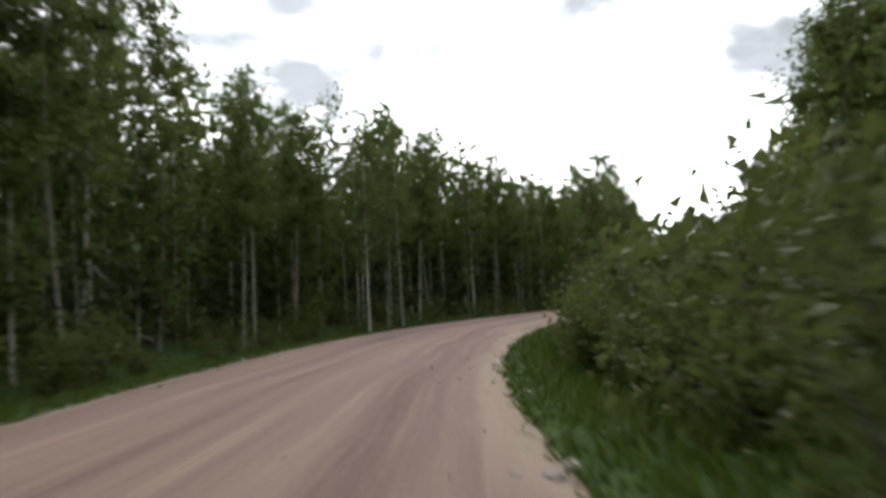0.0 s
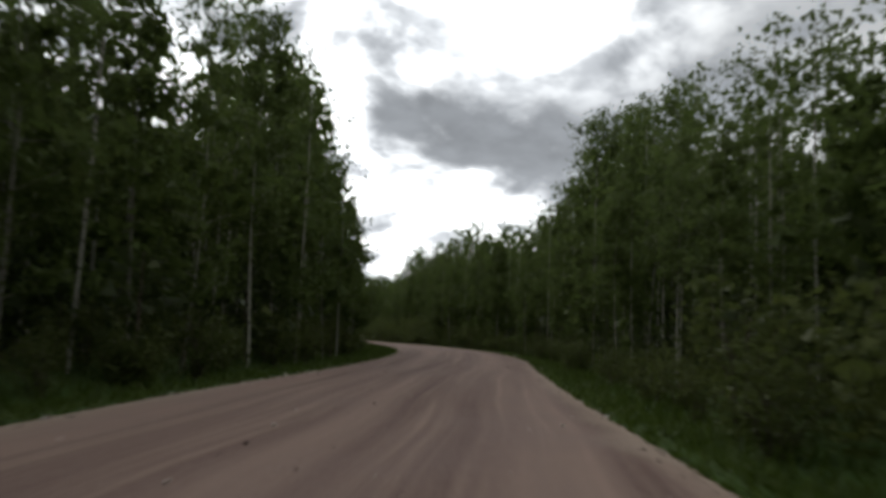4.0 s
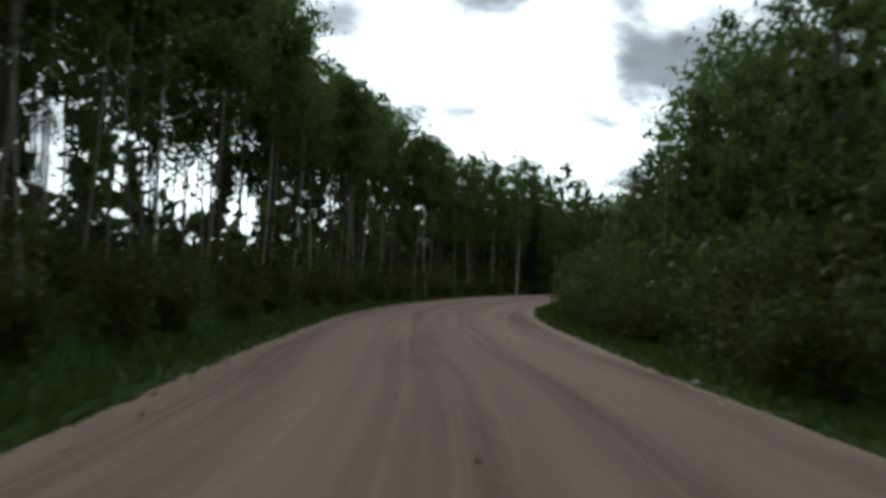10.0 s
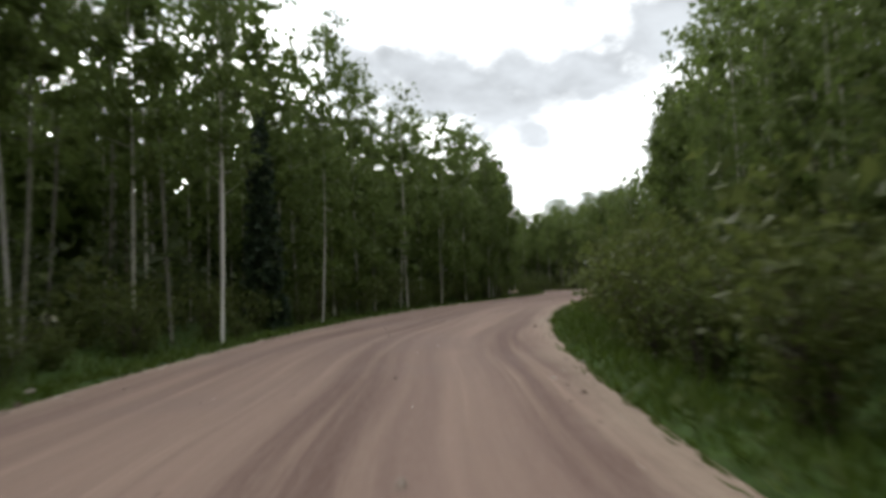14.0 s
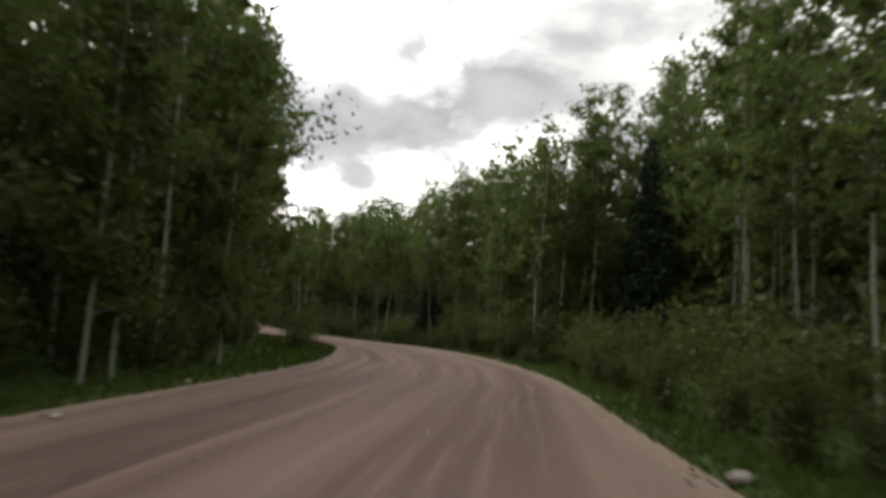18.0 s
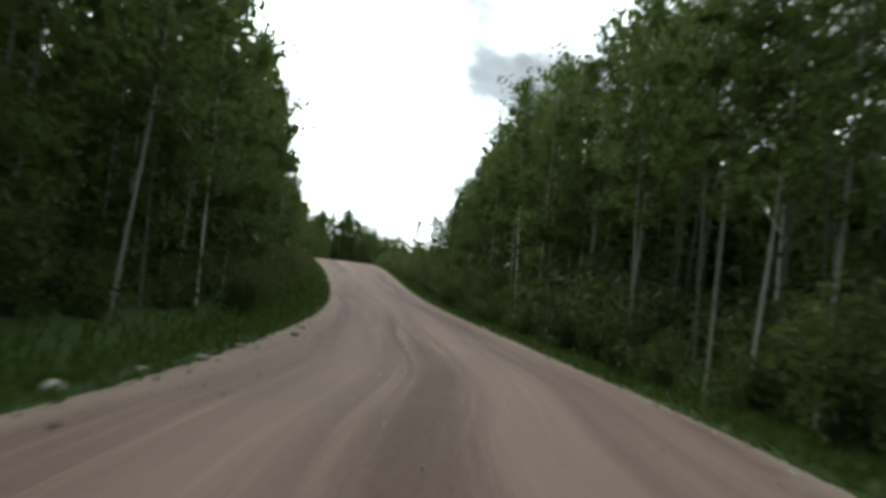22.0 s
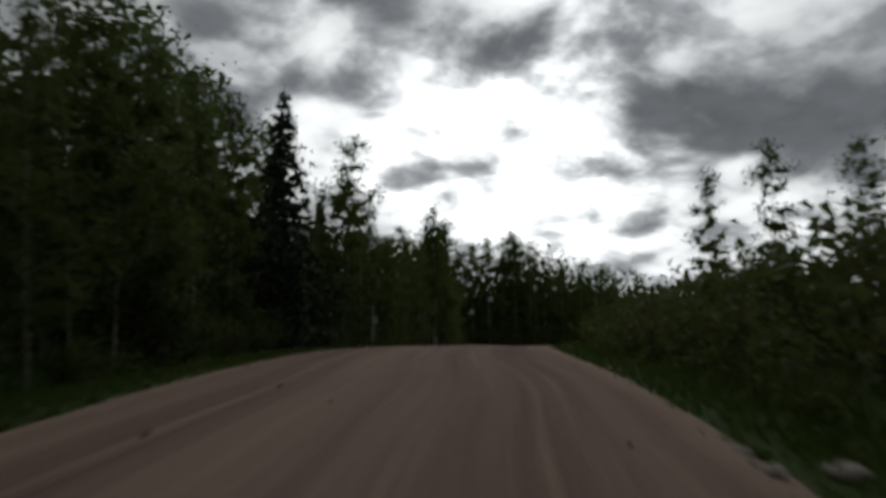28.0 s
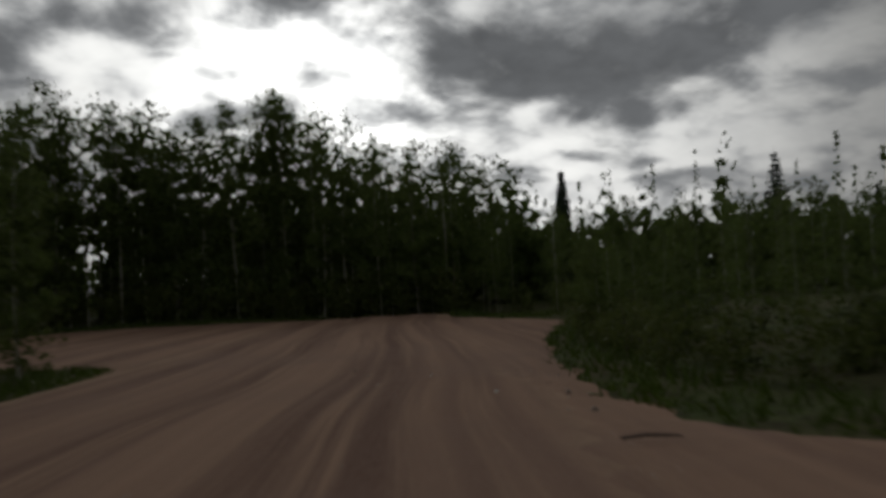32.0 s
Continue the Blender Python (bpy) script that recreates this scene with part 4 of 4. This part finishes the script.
def scatter(name, label, kinds, places, mats):
    """Joins turned and sized copies of a few shapes: wood and leaves, each in one mesh."""
    woods, greens = [], []
    counts = [0, 0]
    for k, (x, y, z, size) in enumerate(places):
        a = RNG.uniform(0, 6.28)
        turn = np.array(((math.cos(a), -math.sin(a), 0), (math.sin(a), math.cos(a), 0), (0, 0, 1))) * size
        for which, (bag, (v, f)) in enumerate(zip((woods, greens), kinds[k % len(kinds)])):
            bag.append((v @ turn.T + (x, y, z), f + counts[which]))
            counts[which] += len(v)
    base = tagged(new(name), label, "woods", kind="stuff")
    for title, bag, mat in (("stem", woods, mats[0]), ("foliage", greens, mats[1])):
        data = mesh_of(name + "_" + title, np.concatenate([v for v, f in bag]), np.concatenate([f for v, f in bag]), mat)
        tagged(part(title, data, base), kind="stuff")


def deep_wood(rest):
    """Trees behind the first rows: thin trunks and crowns of coarser sprays."""
    kinds = []
    for i, (bare, wide) in enumerate([(0.18, 1.9), (0.28, 1.7), (0.14, 2.1), (0.54, 1.8), (0.36, 1.6), (0.60, 1.7), (0.42, 1.6)]):
        leaf = aspen_shape(200 + i, 13.0, bare, wide, 560 if i < 3 else 1500, 0.205 if i < 3 else 0.14, 0.015 * i, i, 6 if i < 3 else 0, 0.50)[1]
        v, f = tube([(0, 0, -0.3), (0.1 * i - 0.15, 0.08, 6.0), (0.05, 0.05 * i, 12.5)], [0.058, 0.046, 0.014], 5)
        kinds.append(((np.array(v), np.array(f)), leaf))
    shut, airy = [t for t in rest if t[5] < 0.84], [t for t in rest if t[5] >= 0.84]
    scatter("deep_woods", "dense aspen wood behind the first roadside trees", kinds[:3], [t[:3] + (t[3] / 13.0,) for t in shut], (ASPEN_BARK, ASPEN_LEAF))
    scatter("thin_woods", "thin stand of bare-stemmed aspens with sky between", kinds[3:], [t[:3] + (t[3] / 13.0,) for t in airy], (ASPEN_BARK, ASPEN_LEAF))


def undergrowth(shrubs, trees):
    """Shrubs of the second row, and saplings below the trees."""
    near, far = [], []
    for i in range(3):
        for bag, count, size in ((near, 440, 0.155), (far, 190, 0.20)):
            leaf = shrub_shape(300 + i, 2.6, 1.6, count, size)[1]
            v, f = tube([(0, 0, -0.2), (0.1, 0.1, 1.2), (0.3 - 0.2 * i, 0.1, 2.3)], [0.03, 0.02, 0.006], 4)
            bag.append(((np.array(v), np.array(f)), leaf))
    scatter("roadside_brush", "tangled green brush behind the roadside shrubs", near, [(x, y, z, size) for x, y, z, size, row in shrubs], (SPRUCE_BARK, WILLOW_LEAF))
    places = [(t[0] + RNG.uniform(-1.5, 1.5), t[1] + RNG.uniform(-1.5, 1.5), t[2], RNG.uniform(0.8, 1.7) * min(1.0, t[3] / 9)) for t in trees if t[4] > 0 and RNG.random() < 0.9]
    # the darkness of these leaves is painted shade from the trees above
    scatter("undergrowth", "leafy saplings filling the wood's floor, their shade put into the leaf colour", far, places, (SPRUCE_BARK, SHADED_LEAF))


set_out_plants()


def far_woods():
    """Treetops that close the view behind the roadside woods: broad-leaved ones, and some spires."""
    rng = np.random.default_rng(5)
    where = []
    for x, y in zip(rng.uniform(-150, 330, 30000), rng.uniform(-110, 640, 30000)):
        d = np.hypot(*(MID[::8] - (x, y)).T).min()
        if d < 26 + 3 * rng.random() or d > 150 or rng.random() > np.interp(d, [26, 60, 150], [0.85, 0.22, 0.03]):
            continue
        if in_clearing([(x, y)], 12)[0] or any((x - a) ** 2 + (y - b) ** 2 < r * r for a, b, r in OPEN_LAND) and rng.random() > 0.22:
            continue
        where.append((x, y, d))
    z, _ = ground_at(np.array(where)[:, :2])
    stand = [(x, y, g, rng.uniform(8.5, 12.0), d) for (x, y, d), g in zip(where, z)] + [(x, y, g, high, 0.0) for x, y, g, high in BACK]
    bags = []
    for x, y, g, high, d in stand:
        spire = rng.random() < (0.7 if d and x > 185 and y > 395 else 0.16 if d else 0.06)
        many = 130 if d < 26 else 64 if d < 45 else 40
        u = rng.uniform(0.0, 1, (many, 1)) ** 0.85
        thin = 0.95 * (1.04 - u) if spire else 1.35 * np.clip((1.05 - u) / 0.6, 0, 1) ** 0.7
        ring = rng.normal(0, 1, (many, 2))
        ring *= rng.uniform(0.6, 1.1, (many, 1)) / np.linalg.norm(ring, axis=1)[:, None] * thin
        bags.append(leaves(rng, np.concatenate([np.array((x, y)) + ring, g + high * u], 1), 0.21 if d < 26 else 0.26 if d < 45 else 0.36, 0.3))
        lumps = 11 if d < 26 else 6
        u = np.linspace(0.08, 0.93 if d < 26 else 0.80, lumps)[:, None]
        heart = np.concatenate([np.array((x, y)) + rng.normal(0, 0.35, (lumps, 2)) * (0.3 if spire else 1.0), g + high * u], 1)
        broad = (0.62 * (1.02 - u) if spire else 1.1 * np.clip((1.04 - u) / 0.6, 0.25, 1)).ravel()
        if d < 26:
            heart, broad = np.repeat(heart, 2, 0) + rng.normal(0, 0.35, (2 * lumps, 3)), np.repeat(broad, 2) * 0.70
        bags.append(hearts(rng, heart, broad))
    at = np.cumsum([0] + [len(v) for v, f in bags])
    tagged(new("far_woods", mesh_of("far_woods", np.concatenate([v for v, f in bags]), np.concatenate([f + k for (v, f), k in zip(bags, at)]), ASPEN_LEAF)),
           "distant green woods closing the view", "woods", kind="stuff")


far_woods()


def grass():
    rng = np.random.default_rng(8)
    verts, faces = [], []
    count = 165000
    run = rng.uniform(0, RUN[-1], count)
    i = np.clip(np.searchsorted(RUN, run), 0, len(RUN) - 1)
    sign = np.where(rng.random(count) < 0.5, -1, 1)
    past = np.abs(rng.normal(0, 1.8, count)) - 0.30 * np.clip(0.5 + wave(run * 1.7, sign * 40 + run * 0.4), 0, 1)
    w = np.where(sign < 0, LEFT_W[i], RIGHT_W[i])
    xy = MID[i] + SIDE[i] * (sign * (w + past))[:, None] + AHEAD[i] * rng.uniform(-0.4, 0.4, (count, 1))
    keep = ~in_clearing(xy, 0.1) & (run < VERGE_END + 6)
    xy, past = xy[keep], past[keep]
    ring = spline([*CLEARING, CLEARING[0]], 0.05)
    fringe = ring[rng.integers(len(ring), size=26000)] + rng.normal(0, 1.2, (26000, 2))
    gap = clearing_gap(fringe)
    keep = (gap > -0.2) & (gap < 4.0) & (ground_at(fringe)[1] > -0.2)
    xy, past = np.concatenate([xy, fringe[keep]]), np.concatenate([past, np.maximum(gap[keep], 0.05)])
    z, _ = ground_at(xy)
    count = len(xy)
    a = rng.uniform(0, 6.28, count)
    tall = rng.uniform(0.10, 0.34, count) * np.clip(0.45 + past * 0.5, 0.4, 1.2)
    wide = rng.uniform(0.02, 0.06, count)
    d = np.stack([np.cos(a), np.sin(a)], 1)
    tip = xy + rng.normal(0, 0.13, (count, 2))
    low = np.concatenate([xy - d * wide[:, None], (z - 0.05)[:, None]], 1)
    low2 = np.concatenate([xy + d * wide[:, None], (z - 0.05)[:, None]], 1)
    top = np.concatenate([tip, (z + tall)[:, None]], 1)
    verts = np.stack([low, low2, top], 1).reshape(-1, 3)
    tagged(new("grass", mesh_of("grass", verts, np.arange(count * 3).reshape(-1, 3), GRASS_LEAF)), "lush green grass on the road verges", "grass", kind="stuff")


grass()


# ---------------------------------------------------------------- small things


def box(size, at=(0, 0, 0), bevel=0.0):
    bm = bmesh.new()
    bmesh.ops.create_cube(bm, size=1.0, matrix=Matrix.Translation(at) @ Matrix.Diagonal((*size, 1)))
    if bevel:
        bmesh.ops.bevel(bm, geom=bm.edges[:], offset=bevel, segments=2, affect="EDGES")
    return bm


def from_bm(name, bm, mat):
    data = bpy.data.meshes.new(name)
    bm.to_mesh(data)
    bm.free()
    data.materials.append(mat)
    return data


def plain(colour, rough, metal=0.0):
    def build(n):
        place = n.add("ShaderNodeTexCoord").outputs["Object"]
        grain = n.noise(place, 9.0, 4.0, 0.6)
        base = n.mix(n.smooth(grain, 0.4, 0.75, 0.0, 0.35), colour, tuple(c * 0.6 for c in colour))
        finish(n, base, rough, grain, 0.15, 0.01)
    return build


GREY_METAL = material("grey_enamel", plain((0.42, 0.43, 0.43), 0.45))
DARK_GLASS = material("dark_glass", plain((0.05, 0.055, 0.06), 0.15))


def service_post(x, y):
    z = float(ground_at([(x, y)])[0][0])
    base = tagged(new("service_post"), "weathered wooden post carrying a small grey meter box", "post")
    base.matrix_basis = pose(x, y, z - 0.05, 0, 1.5, 12)
    part("post", from_bm("post", box((0.10, 0.10, 2.9), (0, 0, 1.2), 0.012), GREY_WOOD), base)
    meter = part("meter_box", from_bm("meter_box", box((0.22, 0.14, 0.32), (0.10, -0.12, 1.85), 0.015), GREY_METAL), base, "pale grey enamelled meter box")
    bm = bmesh.new()
    bmesh.ops.create_cone(bm, cap_ends=True, segments=20, radius1=0.07, radius2=0.062, depth=0.06,
                          matrix=Matrix.Translation((0.10, -0.215, 1.89)) @ Matrix.Rotation(math.pi / 2, 4, "X"))
    part("dial_glass", from_bm("dial_glass", bm, DARK_GLASS), meter, "round dark glass dial cover")
    part("conduit", mesh_of("conduit", *tube([(0.06, -0.08, 1.72), (0.06, -0.08, 0.1)], [0.025, 0.025], 8), GREY_METAL, True), base)


def snag(x, y, high, lean, way, mat, label, twigs):
    """A dead tree: bare leaning stem with a few broken branches."""
    rng = np.random.default_rng(int(x * 10))
    z = float(ground_at([(x, y)])[0][0])
    top = np.array((math.cos(way) * lean * high, math.sin(way) * lean * high, high))
    pieces = [tube([(0, 0, -0.3), tuple(top * 0.5 + (0.06, 0.02, 0)), tuple(top)], [0.012 * high, 0.008 * high, 0.003 * high], 8)]
    for i in range(twigs):
        f, a = rng.uniform(0.35, 1.0), rng.uniform(0, 6.28)
        foot, long = top * f, rng.uniform(0.5, 1.6) * (1.2 - 0.6 * f)
        tip = foot + np.array((math.cos(a) * long * 0.6, math.sin(a) * long * 0.6, long * 0.8))
        pieces.append(tube([tuple(foot), tuple((foot + tip) / 2 + rng.normal(0, 0.05, 3)), tuple(tip)], [0.03, 0.018, 0.006], 4))
    base = tagged(new("dead_tree"), label, "tree")
    base.matrix_basis = pose(x, y, z)
    part("trunk", mesh_of("snag", *join(pieces), mat, True), base)


def stones():
    rng = np.random.default_rng(21)
    shapes = []
    for i in range(4):
        bm = bmesh.new()
        bmesh.ops.create_icosphere(bm, subdivisions=2, radius=0.5)
        for v in bm.verts:
            v.co *= 1 + 0.22 * noise.noise(v.co * 2.4 + Vector((i * 7, 0, 0)))
            v.co.z *= 0.62
        shapes.append(from_bm("stone", bm, STONE))
    places = [(x, y, s) for x, y, s in STONES]
    for k in range(46):
        i = int(rng.integers(20, len(MID) - 120))
        sign = -1 if rng.random() < 0.5 else 1
        w = LEFT_W[i] if sign < 0 else RIGHT_W[i]
        p = MID[i] + SIDE[i] * sign * (w + rng.uniform(-0.35, 0.25))
        places.append((p[0], p[1], rng.uniform(0.07, 0.16)))
    for k, (x, y, s) in enumerate(places):
        ob = tagged(new("stone", shapes[k % 4]), "small grey field stone on the gravel road edge", "stone", "stones along the road edge")
        index, across, _ = nearest([(x, y)])
        i = index[0]
        w = LEFT_W[i] if across[0] < 0 else RIGHT_W[i]
        edge = abs(across[0]) - w
        z = ROAD_Z[i] + 0.07 * (1 - min(1.2, abs(across[0]) / w) ** 2) - min(1, max(0, edge + 0.35)) * 0.16
        z = max(z, float(ground_at([(x, y)])[0][0]) + 0.0) if edge > 0 else z
        ob.matrix_basis = pose(x, y, z + 0.16 * s, 0, 0, rng.uniform(0, 360)) @ Matrix.Diagonal((s * rng.uniform(0.9, 1.5), s, s, 1))




def road_height(i, across):
    w = np.where(across < 0, LEFT_W[i], RIGHT_W[i])
    return ROAD_Z[i] + 0.07 * (1 - np.clip(np.abs(across) / w, 0, 1.2) ** 2) - np.clip(np.abs(across) - w + 0.35, 0, 1) * 0.16


def grit():
    """Loose pebbles: thickest along both rims of the road, a few on the wheel tracks."""
    rng = np.random.default_rng(33)
    count = 9000
    i = rng.integers(30, len(MID) - 60, count)
    sign = np.where(rng.random(count) < 0.5, -1, 1)
    w = np.where(sign < 0, LEFT_W[i], RIGHT_W[i])
    rim = rng.random(count) < 0.8
    across = sign * np.where(rim, w - np.abs(rng.normal(0, 0.45, count)) + 0.12, w * rng.uniform(0, 1, count))
    xy = MID[i] + SIDE[i] * across[:, None] + AHEAD[i] * rng.uniform(-0.25, 0.25, (count, 1))
    size = np.clip(rng.lognormal(-3.9, 0.5, count), 0.008, 0.07) * np.where(rim, 1.0, 0.75)
    base = np.array([(1, 0, 0), (0.2, 0.9, 0), (-0.9, 0.3, 0), (-0.3, -0.9, 0), (0.1, 0.1, 0.8), (0, 0, -0.5)])
    faces = np.array([(0, 1, 4), (1, 2, 4), (2, 3, 4), (3, 0, 4), (1, 0, 5), (2, 1, 5), (3, 2, 5), (0, 3, 5)])
    v = base[None] * rng.uniform(0.7, 1.3, (count, 6, 1)) * size[:, None, None]
    a = rng.uniform(0, 6.28, count)
    c, d = np.cos(a)[:, None], np.sin(a)[:, None]
    v = np.stack([v[..., 0] * c - v[..., 1] * d, v[..., 0] * d + v[..., 1] * c, v[..., 2]], -1)
    v += np.concatenate([xy, road_height(i, across)[:, None] + size[:, None] * 0.25], 1)[:, None]
    f = (faces[None] + 6 * np.arange(count)[:, None, None]).reshape(-1, 3)
    tagged(new("loose_gravel", mesh_of("loose_gravel", v.reshape(-1, 3), f, GRIT)), "loose pebbles strewn along the gravel road's rims", "gravel", kind="stuff")


STONES = [(1.0, 6.3, 0.14), (0.8, 5.9, 0.2), (0.5, 5.9, 0.1), (6.0, 38.5, 0.12), (32.4, 101.1, 0.16), (35.3, 103.5, 0.08), (46.7, 129.7, 0.15),
          (47.7, 138.0, 0.14), (53.5, 161.2, 0.12), (54.8, 181.2, 0.2), (62.6, 177.9, 0.1), (93.8, 212.2, 0.28), (106.6, 236.5, 0.18),
          (112.7, 232.3, 0.2), (111.9, 231.4, 0.16), (119.5, 262.0, 0.22), (120.4, 264.5, 0.2), (117.7, 258.4, 0.24), (122.1, 268.0, 0.22),
          (132.5, 279.4, 0.14), (142.5, 327.7, 0.2), (142.3, 326.9, 0.16), (142.8, 326.8, 0.24), (147.9, 349.8, 0.24), (147.1, 347.4, 0.26)]
stones()
grit()
service_post(140.8, 361.6)
snag(139.4, 361.1, 5.4, 0.36, math.pi, BIRCH_BARK, "leaning dead birch stem, pale and bare", 3)
snag(53.6, 135.6, 12.5, 0.04, 2.0, GREY_WOOD, "bare dead tree with broken grey branches", 26)
snag(135.4, 266.2, 5.6, 0.03, 1.0, BIRCH_BARK, "broken white birch snag without a crown", 2)


def fallen_stick(x, y):
    z = ROAD_Z[nearest([(x, y)])[0][0]] + 0.06
    data = mesh_of("fallen_stick", *tube([(-0.28, 0, 0.02), (-0.05, 0.02, 0.035), (0.26, -0.02, 0.02)], [0.016, 0.02, 0.011], 6), SPRUCE_BARK, True)
    tagged(new("fallen_stick", data), "short dark stick lying on the sandy ground", "stick").matrix_basis = pose(x, y, z, 0, 0, -22)


fallen_stick(157.3, 376.2)
